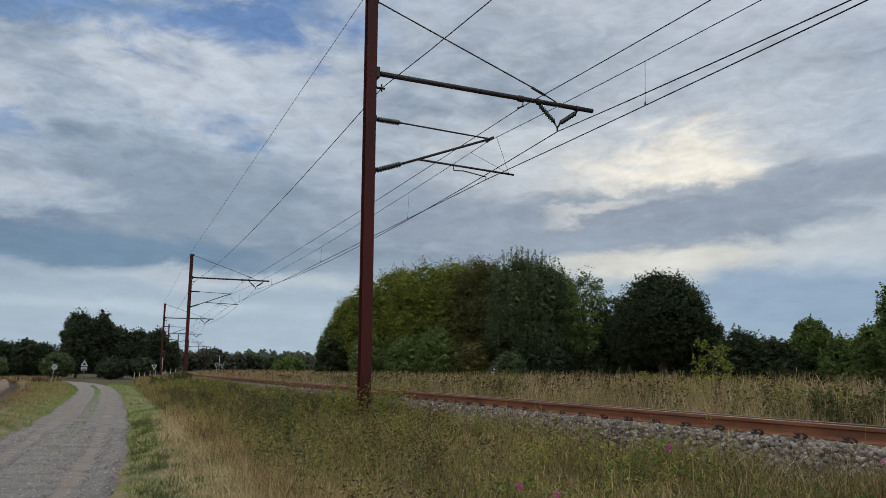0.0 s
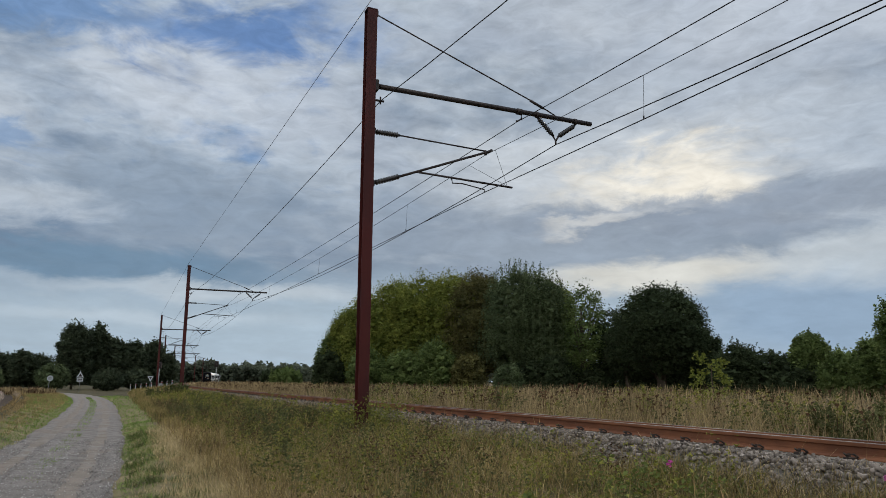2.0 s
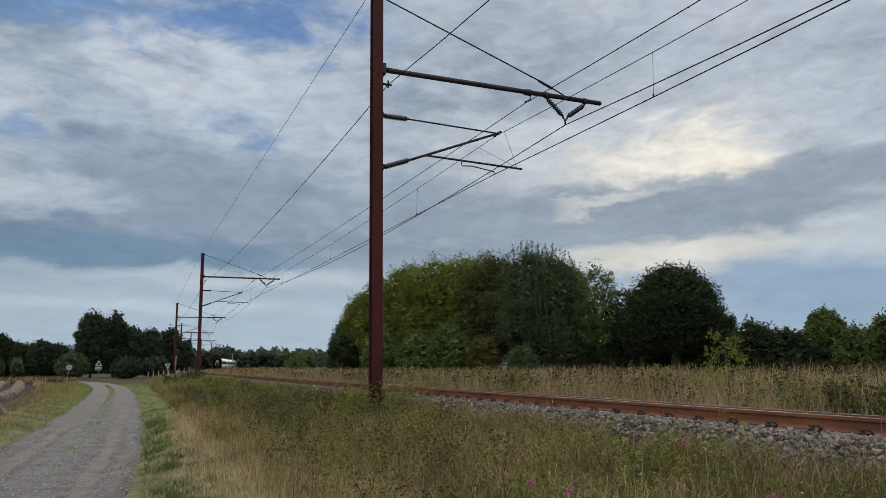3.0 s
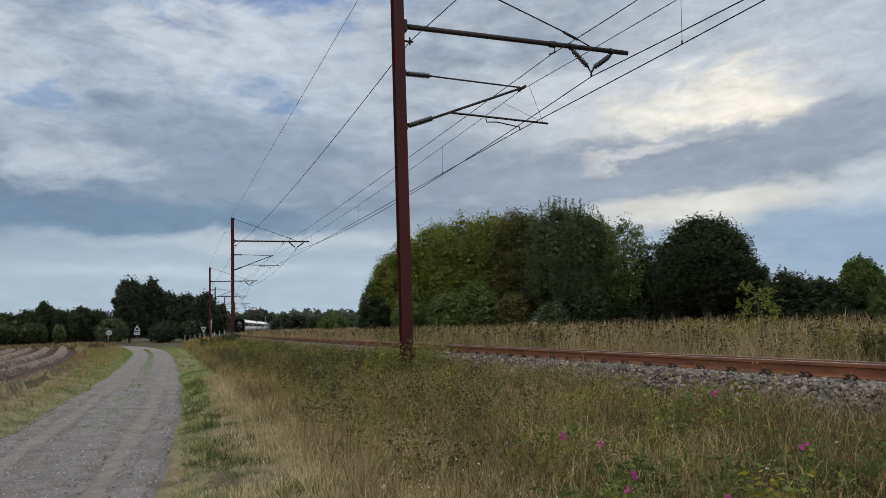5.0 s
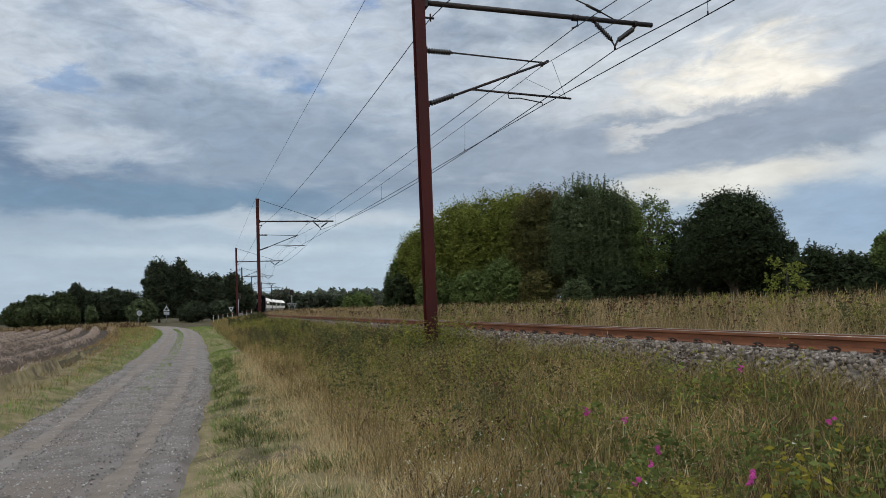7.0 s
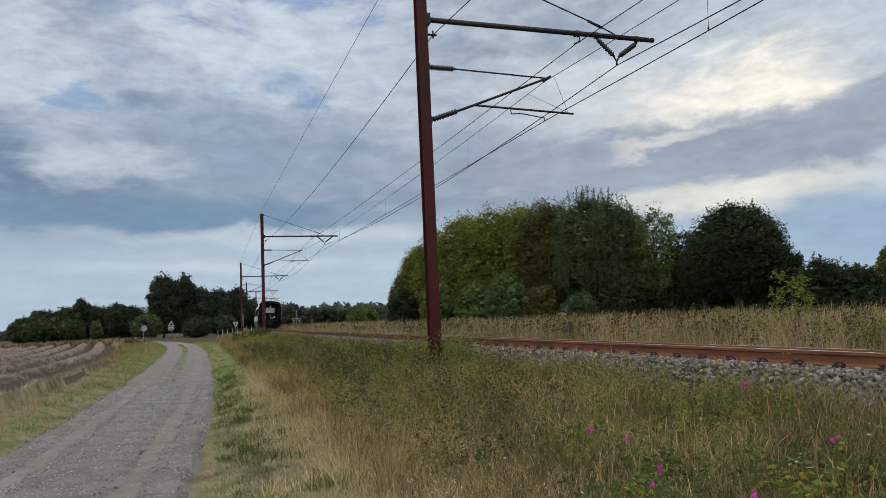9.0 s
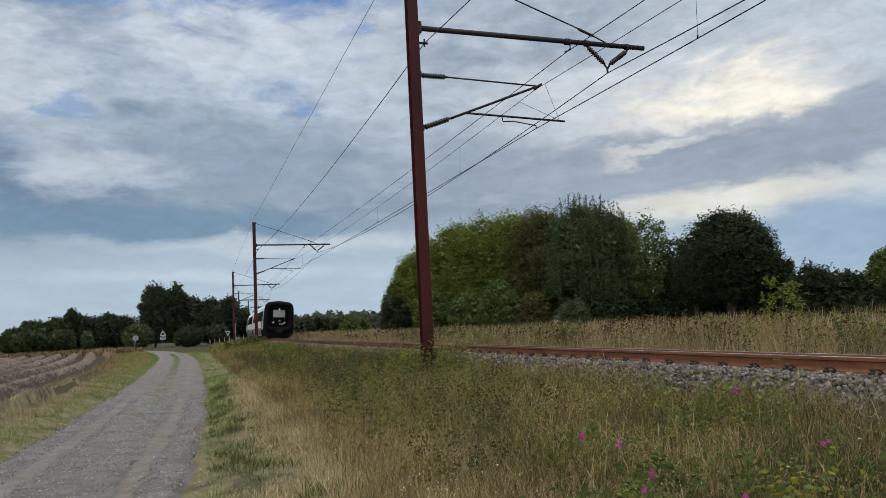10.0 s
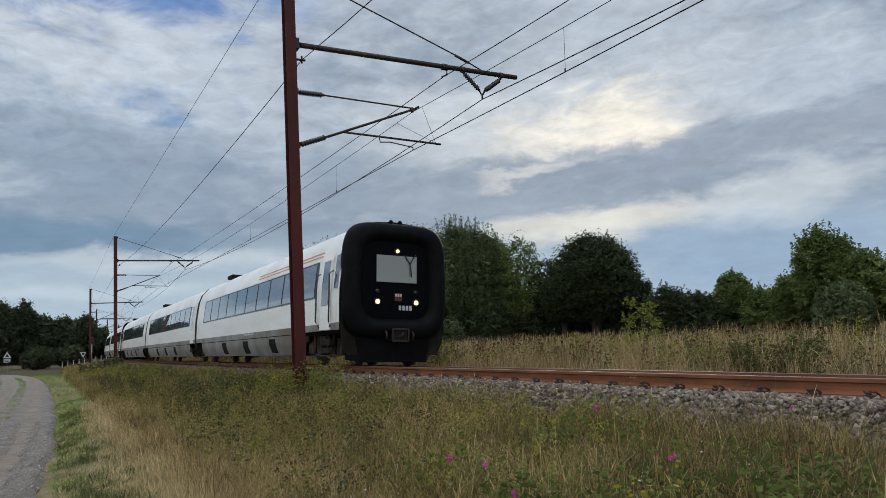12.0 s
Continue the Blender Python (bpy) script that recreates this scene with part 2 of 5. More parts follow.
M = {
    "ground": material("ground_soil", (0.085, 0.066, 0.036), (0.05, 0.048, 0.022), 0.95, scale=0.9, fine=30, bump=0.5, stain=(0.06, 0.048, 0.03)),
    "gravel": material("road_gravel", (0.24, 0.212, 0.193), (0.165, 0.142, 0.126), 0.95, scale=2.2, fine=95, bump=1.0, stain=(0.22, 0.18, 0.15)),
    "dirt": material("packed_dirt", (0.225, 0.186, 0.156), (0.17, 0.14, 0.115), 0.95, scale=3.0, fine=110, bump=0.5, stain=(0.23, 0.205, 0.185)),
    "thatch": material("mown_thatch", (0.25, 0.195, 0.11), (0.14, 0.125, 0.055), 0.95, scale=3.5, fine=45, bump=1.0, stain=(0.085, 0.066, 0.045)),
    "pebble": material("pebble", (0.44, 0.41, 0.39), (0.21, 0.19, 0.175), 0.9, scale=6, fine=80, island=0.7),
    "field": material("field_soil", (0.085, 0.062, 0.047), (0.05, 0.037, 0.029), 0.95, scale=1.4, fine=25, bump=0.6),
    "stone": material("ballast_stone", (0.31, 0.262, 0.225), (0.095, 0.076, 0.062), 0.92, scale=9, fine=90, island=0.9, bump=0.3),
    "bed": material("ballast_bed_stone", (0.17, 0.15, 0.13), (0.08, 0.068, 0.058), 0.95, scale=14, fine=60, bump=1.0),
    "stone_part": material("ballast_stone_single", (0.31, 0.262, 0.225), (0.095, 0.076, 0.062), 0.92, scale=9, fine=90, per_object=0.9, bump=0.3),
    "rail_rust": material("rail_rust", (0.205, 0.085, 0.044), (0.13, 0.054, 0.031), 0.85, scale=5, fine=60, bump=0.2, stretch=(1, 0.25, 1)),
    "rail_top": material("rail_polished_steel", (0.20, 0.17, 0.15), (0.15, 0.12, 0.10), 0.5, 0.5, scale=4, fine=30, bump=0.03, stretch=(1, 0.1, 1)),
    "concrete": material("sleeper_concrete", (0.19, 0.17, 0.15), (0.12, 0.105, 0.09), 0.9, per_object=0.3),
    "clip": material("fastening_steel", (0.045, 0.032, 0.026), (0.025, 0.018, 0.015), 0.8, 0.2),
    "mast": material("mast_red_paint", (0.062, 0.0075, 0.006), (0.036, 0.005, 0.0045), 0.6, spec=0.25, scale=2.0, fine=40, bump=0.05, stretch=(1, 1, 0.2)),
    "arm": material("arm_dark_steel", (0.032, 0.021, 0.019), (0.018, 0.012, 0.011), 0.6, 0.3),
    "insulator": material("insulator_brown", (0.022, 0.017, 0.016), (0.012, 0.01, 0.01), 0.35),
    "wire": material("wire_copper_dark", (0.020, 0.018, 0.018), (0.012, 0.011, 0.011), 0.6, 0.4, bump=0),
    "train_white": material("train_white_paint", (0.82, 0.82, 0.80), (0.74, 0.73, 0.70), 0.34, scale=0.7, fine=12, bump=0.01, stretch=(1, 0.4, 2.5)),
    "train_roof": material("train_roof_grey", (0.70, 0.71, 0.72), (0.60, 0.61, 0.61), 0.5, scale=0.8, fine=14, bump=0.02),
    "train_skirt": material("train_skirt_grey", (0.25, 0.25, 0.245), (0.155, 0.145, 0.13), 0.6, scale=1.2, fine=14, bump=0.03, stain=(0.15, 0.12, 0.095)),
    "train_dark": material("train_underframe", (0.010, 0.0095, 0.009), (0.02, 0.017, 0.014), 0.85, spec=0.1, scale=3),
    "bogie": material("dusty_bogie_steel", (0.062, 0.050, 0.042), (0.022, 0.018, 0.016), 0.85, spec=0.15, scale=5, fine=40),
    "rubber": material("black_rubber", (0.0035, 0.0035, 0.0045), (0.006, 0.006, 0.007), 0.5, spec=0.06, scale=3, fine=30, bump=0.03),
    "face": material("front_black_paint", (0.002, 0.0022, 0.0035), (0.003, 0.0032, 0.005), 0.4, spec=0.03, bump=0.0),
    "band": material("window_band", (0.045, 0.05, 0.055), (0.03, 0.034, 0.04), 0.2, bump=0.0),
    "orange": material("orange_stripe", (0.55, 0.25, 0.08), (0.5, 0.22, 0.07), 0.5, bump=0.0),
    "logo_red": material("red_mark", (0.09, 0.006, 0.007), (0.07, 0.006, 0.006), 0.5, bump=0.0),
    "marking": material("white_marking", (0.45, 0.47, 0.49), (0.36, 0.38, 0.40), 0.5, bump=0.0),
    "lamp": material("lit_headlamp", (0.3, 0.28, 0.2), (0.3, 0.28, 0.2), 0.3, bump=0.0, emit=(1.0, 0.74, 0.40, 1.7)),
    "red_lamp": material("unlit_red_lens", (0.03, 0.014, 0.013), (0.02, 0.01, 0.01), 0.3, bump=0.0),
    "sign_white": material("sign_white", (0.42, 0.44, 0.46), (0.34, 0.36, 0.38), 0.5, bump=0.0),
    "sign_red": material("sign_red", (0.35, 0.03, 0.03), (0.3, 0.03, 0.03), 0.5, bump=0.0),
    "steel": material("galvanised_steel", (0.28, 0.29, 0.30), (0.2, 0.21, 0.21), 0.55, 0.5),
    "bark": material("bark", (0.085, 0.065, 0.05), (0.05, 0.04, 0.03), 0.95, scale=4, fine=30, bump=0.6, stretch=(1, 1, 0.3)),
}


def glass(name, tint, rough=0.03, gloss=1.0):
    m = bpy.data.materials.new(name)
    m.use_nodes = True
    n = Nodes(m.node_tree)
    where = n.add("ShaderNodeTexCoord").outputs["Object"]
    wave = n.add("ShaderNodeBump", {"Strength": 0.05, "Distance": 0.05, "Height": n.noise(where, 1.3, 2.0)}).outputs[0]
    n.add("ShaderNodeOutputMaterial", {0: n.add("ShaderNodeBsdfPrincipled", {"Base Color": (*tint, 1), "Roughness": rough, "Specular IOR Level": gloss, "IOR": 1.9, "Coat Weight": gloss, "Coat Roughness": 0.02, "Normal": wave}).outputs[0]})
    return m


M["pane"] = glass("tinted_window_glass", (0.10, 0.12, 0.14))
M["front_pane"] = glass("front_window_glass", (0.13, 0.15, 0.15), 0.15, 0.35)


def leaf_material(name, colour, other, island=0.9, translucent=0.35):
    return material(name, colour, other, 0.75, scale=0.5, fine=3.0, bump=0.0, island=island, translucent=translucent, spec=0.06)


# ---- mesh helpers ----
def part(name, bm, mat, parent=None, label="", smooth=False):
    me = bpy.data.meshes.new(name)
    bm.to_mesh(me)
    bm.free()
    me.materials.append(mat)
    if smooth:
        me.polygons.foreach_set("use_smooth", [True] * len(me.polygons))
    ob = new(name, me)
    ob.parent = parent
    if label:
        tagged(ob, label)
    return ob


def empty(name, m, label, category, group=""):
    ob = new(name)
    ob.empty_display_size = 0.2
    ob.matrix_basis = m
    return tagged(ob, label, category, group)


def box(bm, size, centre, m=None, bevel=0.0):
    got = bmesh.ops.create_cube(bm, size=1.0, matrix=(m or Matrix()) @ Matrix.Translation(centre) @ Matrix.Diagonal((*size, 1)))
    if bevel:
        edges = {e for v in got["verts"] for e in v.link_edges}
        bmesh.ops.bevel(bm, geom=list(edges), offset=bevel, segments=2, affect="EDGES", profile=0.5)
    return bm


def tube(bm, points, radii, sides=8, cap=True):
    """A tapered tube along points."""
    rings = []
    points = [Vector(p) for p in points]
    if not isinstance(radii, (list, tuple)):
        radii = [radii] * len(points)
    for i, p in enumerate(points):
        along = (points[min(i + 1, len(points) - 1)] - points[max(i - 1, 0)]).normalized()
        a = along.orthogonal().normalized() if abs(along.z) < 0.9 else Vector((1, 0, 0)).cross(along).normalized()
        b = along.cross(a)
        rings.append([bm.verts.new(p + radii[i] * (math.cos(k * math.tau / sides) * a + math.sin(k * math.tau / sides) * b)) for k in range(sides)])
    for r, s in zip(rings, rings[1:]):
        for k in range(sides):
            bm.faces.new((r[k], r[(k + 1) % sides], s[(k + 1) % sides], s[k]))
    if cap:
        bm.faces.new(rings[0][::-1])
        bm.faces.new(rings[-1])
    return bm


def tube_part(name, points, radii, mat, parent=None, sides=8, label=""):
    return part(name, tube(bmesh.new(), points, radii, sides), mat, parent, label, True)


def box_part(name, size, centre, mat, parent=None, bevel=0.0, label="", m=None):
    return part(name, box(bmesh.new(), size, centre, m, bevel), mat, parent, label)


def loft(bm, sections, close=False, ends=(False, False)):
    rows = [[bm.verts.new(p) for p in s] for s in sections]
    for r, s in zip(rows, rows[1:]):
        k = len(r)
        for i in range(k if close else k - 1):
            bm.faces.new((r[i], r[(i + 1) % k], s[(i + 1) % k], s[i]))
    if ends[0]:
        bm.faces.new(rows[0][::-1])
    if ends[1]:
        bm.faces.new(rows[-1])
    return bm


def raw_mesh(name, verts, faces, mat, smooth=False):
    """A mesh from numpy arrays; faces all have the same number of corners."""
    me = bpy.data.meshes.new(name)
    verts, faces = np.asarray(verts, np.float32), np.asarray(faces, np.int32)
    k = faces.shape[1]
    me.vertices.add(len(verts))
    me.vertices.foreach_set("co", verts.ravel())
    me.loops.add(faces.size)
    me.loops.foreach_set("vertex_index", faces.ravel())
    me.polygons.add(len(faces))
    me.polygons.foreach_set("loop_start", np.arange(0, faces.size, k, dtype=np.int32))
    if smooth:
        me.polygons.foreach_set("use_smooth", np.ones(len(faces), bool))
    me.update(calc_edges=True)
    me.materials.append(mat)
    return new(name, me)


# ---- the lie of the land ----
TRACK_X, CURVE_Y, CURVE_R = 7.85, 62.0, 1000.0
MAST_DX = -2.99


def bend(y):
    """How far the line swings to the side past the start of its curve."""
    d = np.maximum(np.asarray(y, float) - CURVE_Y, 0.0)
    return np.where(d < 190, d * d / (2 * CURVE_R), 190 * 190 / (2 * CURVE_R) + (d - 190) * 0.19)


ROAD = [(-60, -3.4), (-10, -2.6), (0, -2.02), (5, -1.66), (8, -1.42), (12, -1.18), (16, -1.06), (22, -0.92), (30, -0.86), (38, -0.88), (50, -1.0), (60, -1.22), (74, -1.95), (89, -3.6), (100, -6.2), (112, -11.0), (122, -17.0), (140, -33.0)]
FIELD_EDGE = [(-60, -5.2), (5, -3.8), (17, -3.62), (25, -3.7), (42, -4.5), (63, -6.1), (76, -7.6), (90, -9.6)]
FIELD_END = 84.0


def road_x(y):
    return np.interp(y, [r[0] for r in ROAD], [r[1] for r in ROAD])


def field_x(y):
    return np.interp(y, [r[0] for r in FIELD_EDGE], [r[1] for r in FIELD_EDGE])


def field_row(x, y):
    """The share of the way up from furrow to ridge, in rows along the field's edge."""
    return 0.5 - 0.5 * np.cos((x - field_x(y) + 0.6 + 0.25 * np.sin(y * 0.11)) * math.tau / 1.5)


def rough_noise(x, y, scale):
    """Smooth cheap waves in place of a noise, for arrays."""
    return (np.sin(x * 1.7 * scale + 1.3 * np.sin(y * 1.1 * scale)) + np.sin(y * 2.3 * scale + 1.7 * np.sin(x * 0.9 * scale + 2)) + np.sin((x + y) * 3.1 * scale + 1)) / 3


def ground_z(x, y):
    x, y = np.asarray(x, float), np.asarray(y, float)
    side = x - bend(y)
    bank = np.interp(side, [-60, -12, -4.3, -3.6, -2.8, -2.2, 0.3, 1.2, 2.6, 4.2, 5.4, 6.0, 6.4, 9.3, 10.0, 11.2, 13, 18, 60], [-0.95, -0.88, -0.82, -0.86, -0.93, -1.0, -0.99, -0.93, -0.80, -0.62, -0.52, -0.45, -0.34, -0.34, -0.48, -0.42, -0.30, -0.25, -0.3])
    lane = np.abs(x - road_x(y))
    dip = np.clip(1.8 - lane, 0, 0.5) * 2
    bank = bank * (1 - dip) + np.minimum(bank, -1.06) * dip
    rise = 0.05 * rough_noise(x, y, 0.9) + 0.006 * rough_noise(x, y, 3.0)
    flat = np.clip((lane - 1.2) * 1.2, 0, 1) * np.clip((np.abs(side - 7.85) - 1.7) * 2, 0, 1)
    ridge = np.where((x < field_x(y)) & (y < FIELD_END), 0.42 * field_row(x, y) - 0.12, 0.0)
    return bank + rise * flat + ridge


def sheet(name, xs, ys, height, mat):
    gx, gy = np.meshgrid(xs, ys)
    gz = height(gx, gy)
    v = np.stack([gx, gy, gz], -1).reshape(-1, 3)
    w, h = len(xs), len(ys)
    i = (np.arange(h - 1)[:, None] * w + np.arange(w - 1)[None, :]).ravel()
    return raw_mesh(name, v, np.stack([i, i + 1, i + w + 1, i + w], -1), mat, True)


def build_ground():
    xs = np.concatenate([[-3000, -1200, -500, -200, -110], np.arange(-70, -14, 2.0), np.arange(-14, 16, 0.2), np.arange(16, 60, 2.0), [75, 110, 200, 500, 1200, 3000]])
    ys = np.concatenate([[-3000, -1000, -300, -120], np.arange(-60, 0, 3.0), np.arange(0, 40, 0.3), np.arange(40, 130, 1.0), np.arange(130, 420, 10.0), [600, 1200, 3000]])
    under_field = lambda x, y: (x < field_x(y) - 0.4) & (x > field_x(y) - 50) & (y > 5) & (y < FIELD_END - 1)
    tagged(sheet("ground", xs, ys, lambda x, y: ground_z(x, y) - 0.3 * under_field(x, y), M["ground"]), "grown-over soil of bank, field and meadow", "ground", kind="structure")


def build_road():
    ys = np.concatenate([np.arange(-20, 0, 1.0), np.arange(0, 30, 0.12), np.arange(30, 136, 0.8)])
    off = np.linspace(-1.32, 1.30, 47)
    cx = road_x(ys)
    slope = np.gradient(cx, ys)
    verts = []
    for y, c, s in zip(ys, cx, slope):
        k = 1 / math.hypot(1, s)
        wob = 0.05 * math.sin(y * 0.9) + 0.03 * math.sin(y * 2.7 + 1)
        for o in off:
            u = o + wob * (abs(o) > 1.1)
            z = -0.955 - 0.035 * max(0.0, 1 - abs(abs(o) - 0.68) / 0.30) ** 0.5 - 0.10 * max(0, abs(o) - 1.18) / 0.14
            verts.append((c + u * k, y - u * s * k, z + 0.008 * noise.noise((c + u, y, 0)) + 0.006 * noise.noise(((c + u) * 9, y * 9, 3))))
    w, h = len(off), len(ys)
    i = (np.arange(h - 1)[:, None] * w + np.arange(w - 1)[None, :]).ravel()
    tagged(raw_mesh("road", verts, np.stack([i, i + 1, i + w + 1, i + w], -1), M["gravel"], True), "grey gravel farm road with two worn wheel tracks", "road", kind="structure")


def ribbon_on(name, ys, left, right, height, mat, steps):
    """A strip along the road between two side lines."""
    verts = []
    for y in ys:
        a, b = left(y), right(y)
        for k in range(steps + 1):
            x = a + (b - a) * k / steps
            verts.append((x, y, height(x, y, k in (0, steps))))
    w, h = steps + 1, len(ys)
    i = (np.arange(h - 1)[:, None] * w + np.arange(w - 1)[None, :]).ravel()
    return raw_mesh(name, verts, np.stack([i, i + 1, i + w + 1, i + w], -1), mat, True)


def build_strips():
    road = bpy.data.objects["road"]
    for c in (-0.68, 0.70):
        wob = lambda y, s: 0.06 * math.sin(y * 0.8 + s) + 0.035 * math.sin(y * 2.9 + 2 * s) + 0.02 * math.sin(y * 7.7 + s)
        t = ribbon_on("wheel_track", np.arange(-12, 74, 0.15), lambda y: float(road_x(y)) + c - 0.19 + wob(y, c), lambda y: float(road_x(y)) + c + 0.19 + wob(y, c + 2), lambda x, y, e: -0.976 - 0.026 * e + 0.008 * noise.noise((x, y, 0)) + 0.004 * noise.noise((x * 9, y * 9, 3)), M["dirt"], 6)
        t.parent = road
        tagged(t, "smooth brown wheel track worn into the gravel")
    for side, a, b in ((1, 1.12, 3.0), (-1, -3.0, -1.15)):
        wob = lambda y: 0.06 * math.sin(y * 0.7 + side) + 0.03 * math.sin(y * 2.3) + 0.02 * math.sin(y * 5.9)
        v = ribbon_on("verge", np.arange(-12, 78, 0.2), lambda y: float(road_x(y)) + a + (wob(y) if side > 0 else 0), lambda y: float(road_x(y)) + b + (wob(y) if side < 0 else 0), lambda x, y, e: float(ground_z(x, y)) + (0.02 if not e else -0.08) + 0.012 * noise.noise((x * 3, y * 3, 1)), M["thatch"], 16)
        tagged(v, "mown verge of straw thatch and short grass", "verge", kind="structure")


def build_field():
    ys = np.arange(4, FIELD_END, 0.7)
    us = np.concatenate([np.arange(0, 16, 0.12), np.arange(16, 36, 0.2), np.arange(36, 60, 1.0)])
    verts = []
    for y in ys:
        x = float(field_x(y)) - us
        z = ground_z(x, np.full(len(us), y)) + np.where(us > 0.2, 0.012, -0.03)
        verts.append(np.stack([x, np.full(len(us), y), z], -1))
    w, h = len(us), len(ys)
    i = (np.arange(h - 1)[:, None] * w + np.arange(w - 1)[None, :]).ravel()
    tagged(raw_mesh("field", np.concatenate(verts), np.stack([i, i + w, i + w + 1, i + 1], -1), M["field"], True), "ridged brown field soil with crop rows", "field", kind="structure")


build_ground()
build_road()
build_field()
build_strips()
# ---- railway track ----
CANT = 3.6                            # degrees by which the track leans into its curve, about the near rail


def line_point(y, dx, z, lean=CANT):
    slope = float(bend(y + 0.5) - bend(y - 0.5))
    k = 1 / math.hypot(1, slope)
    c, s = math.cos(radians(lean)), math.sin(radians(lean))
    dx, z = -0.7535 + (dx + 0.7535) * c + z * s, z * c - (dx + 0.7535) * s
    return Vector((TRACK_X + float(bend(y)) + dx * k, y - dx * slope * k, z))


RAIL = [(-0.075, -0.172), (-0.075, -0.160), (-0.018, -0.140), (-0.009, -0.125), (-0.009, -0.052), (-0.034, -0.040), (-0.036, -0.006), (-0.028, 0.0)]


def build_track():
    track = empty("railway_track", pose(TRACK_X, 0, 0), "single railway track with rusty rails on concrete sleepers", "railway track")
    inv = Matrix.Translation((-TRACK_X, 0, 0))
    profile = RAIL + [(-a, b) for a, b in RAIL[::-1]]
    ys = [-30, 0, 20, 40, 60] + list(range(68, 380, 8))
    for dx in (-0.7535, 0.7535):
        rail = part("rail", loft(bmesh.new(), [[inv @ line_point(y, dx + a, b) for a, b in profile] for y in ys], ends=(True, True)), M["rail_rust"], track, "rust-brown steel rail")
        part("running_surface", loft(bmesh.new(), [[inv @ line_point(y, dx + a, b) for a, b in ((-0.036, -0.004), (-0.030, 0.0025), (0.030, 0.0025), (0.036, -0.004))] for y in ys]), M["rail_top"], rail, "bright worn rail head")
    bm = bmesh.new()
    loft(bm, [[(x, -0.15, -0.38) for x in (-1.3, -0.45, 0.45, 1.3)], [(x, -0.12, z) for x, z in ((-1.28, -0.195), (-0.45, -0.205), (0.45, -0.205), (1.28, -0.195))], [(x, 0.12, z) for x, z in ((-1.28, -0.195), (-0.45, -0.205), (0.45, -0.205), (1.28, -0.195))], [(x, 0.15, -0.38) for x in (-1.3, -0.45, 0.45, 1.3)]])
    first = part("sleeper", bm, M["concrete"], track, "weathered concrete sleeper")
    clip = bmesh.new()
    box(clip, (0.08, 0.12, 0.03), (-0.105, 0, -0.168), bevel=0.006)
    tube(clip, [(-0.07, -0.06, -0.150), (-0.13, -0.055, -0.120), (-0.17, 0.0, -0.130), (-0.13, 0.055, -0.120), (-0.07, 0.06, -0.150)], 0.011, 6)
    tube(clip, [(-0.125, 0, -0.18), (-0.125, 0, -0.115)], 0.016, 6)
    clip_mesh = bpy.data.meshes.new("rail_fastening")
    clip.to_mesh(clip_mesh)
    clip.free()
    clip_mesh.materials.append(M["clip"])
    for i in range(100):
        y = -4.9 + 0.6 * i
        s = first if i == 0 else new("sleeper", first.data)
        s.parent, s.matrix_basis = track, Matrix.Translation((-0.7535, y, 0)) @ pose(0, 0, 0, 0, CANT, 0) @ Matrix.Translation((0.7535, 0, 0))
        for dx in (-0.7535, 0.7535):
            c = new("rail_fastening", clip_mesh)
            c.parent, c.matrix_basis = s, Matrix.Translation((dx, 0, 0))
    bm = bmesh.new()
    for i in range(420):
        y = 55.1 + 0.6 * i
        p = inv @ line_point(y, 0, -0.29)
        box(bm, (2.56, 0.24, 0.18), (0, 0, 0), Matrix.Translation(p) @ pose(0, 0, 0, 0, CANT, 0))
    tagged(part("far_sleeper", bm, M["concrete"], track), kind="stuff")


def stone_shapes(n, rng):
    """Rough eight-cornered stones as arrays: vertices (n, 8, 3) and shared faces."""
    corner = np.array([[x, y, z] for x in (-1, 1) for y in (-1, 1) for z in (-1, 1)], float) * 0.5
    v = corner[None] * rng.uniform(0.55, 1.15, (n, 8, 1)) + rng.normal(0, 0.09, (n, 8, 3))
    a = rng.uniform(0, math.tau, (n, 3))
    for k, (i, j) in enumerate(((0, 1), (1, 2), (0, 2))):
        c, s = np.cos(a[:, k])[:, None], np.sin(a[:, k])[:, None]
        v[..., i], v[..., j] = v[..., i] * c - v[..., j] * s, v[..., i] * s + v[..., j] * c
    faces = np.array([[0, 1, 3, 2], [4, 6, 7, 5], [0, 4, 5, 1], [2, 3, 7, 6], [0, 2, 6, 4], [1, 5, 7, 3]])
    return v, faces


def scatter_stones(name, centres, size, mat, rng):
    v, faces = stone_shapes(len(centres), rng)
    v = v * np.asarray(size)[:, None, None] + centres[:, None, :]
    f = (faces[None] + 8 * np.arange(len(centres))[:, None, None]).reshape(-1, 4)
    return raw_mesh(name, v.reshape(-1, 3), f, mat)


def ballast_z(d):
    return np.interp(np.abs(d), [0, 1.25, 1.62, 1.95, 2.4], [-0.215, -0.185, -0.185, -0.33, -0.60])


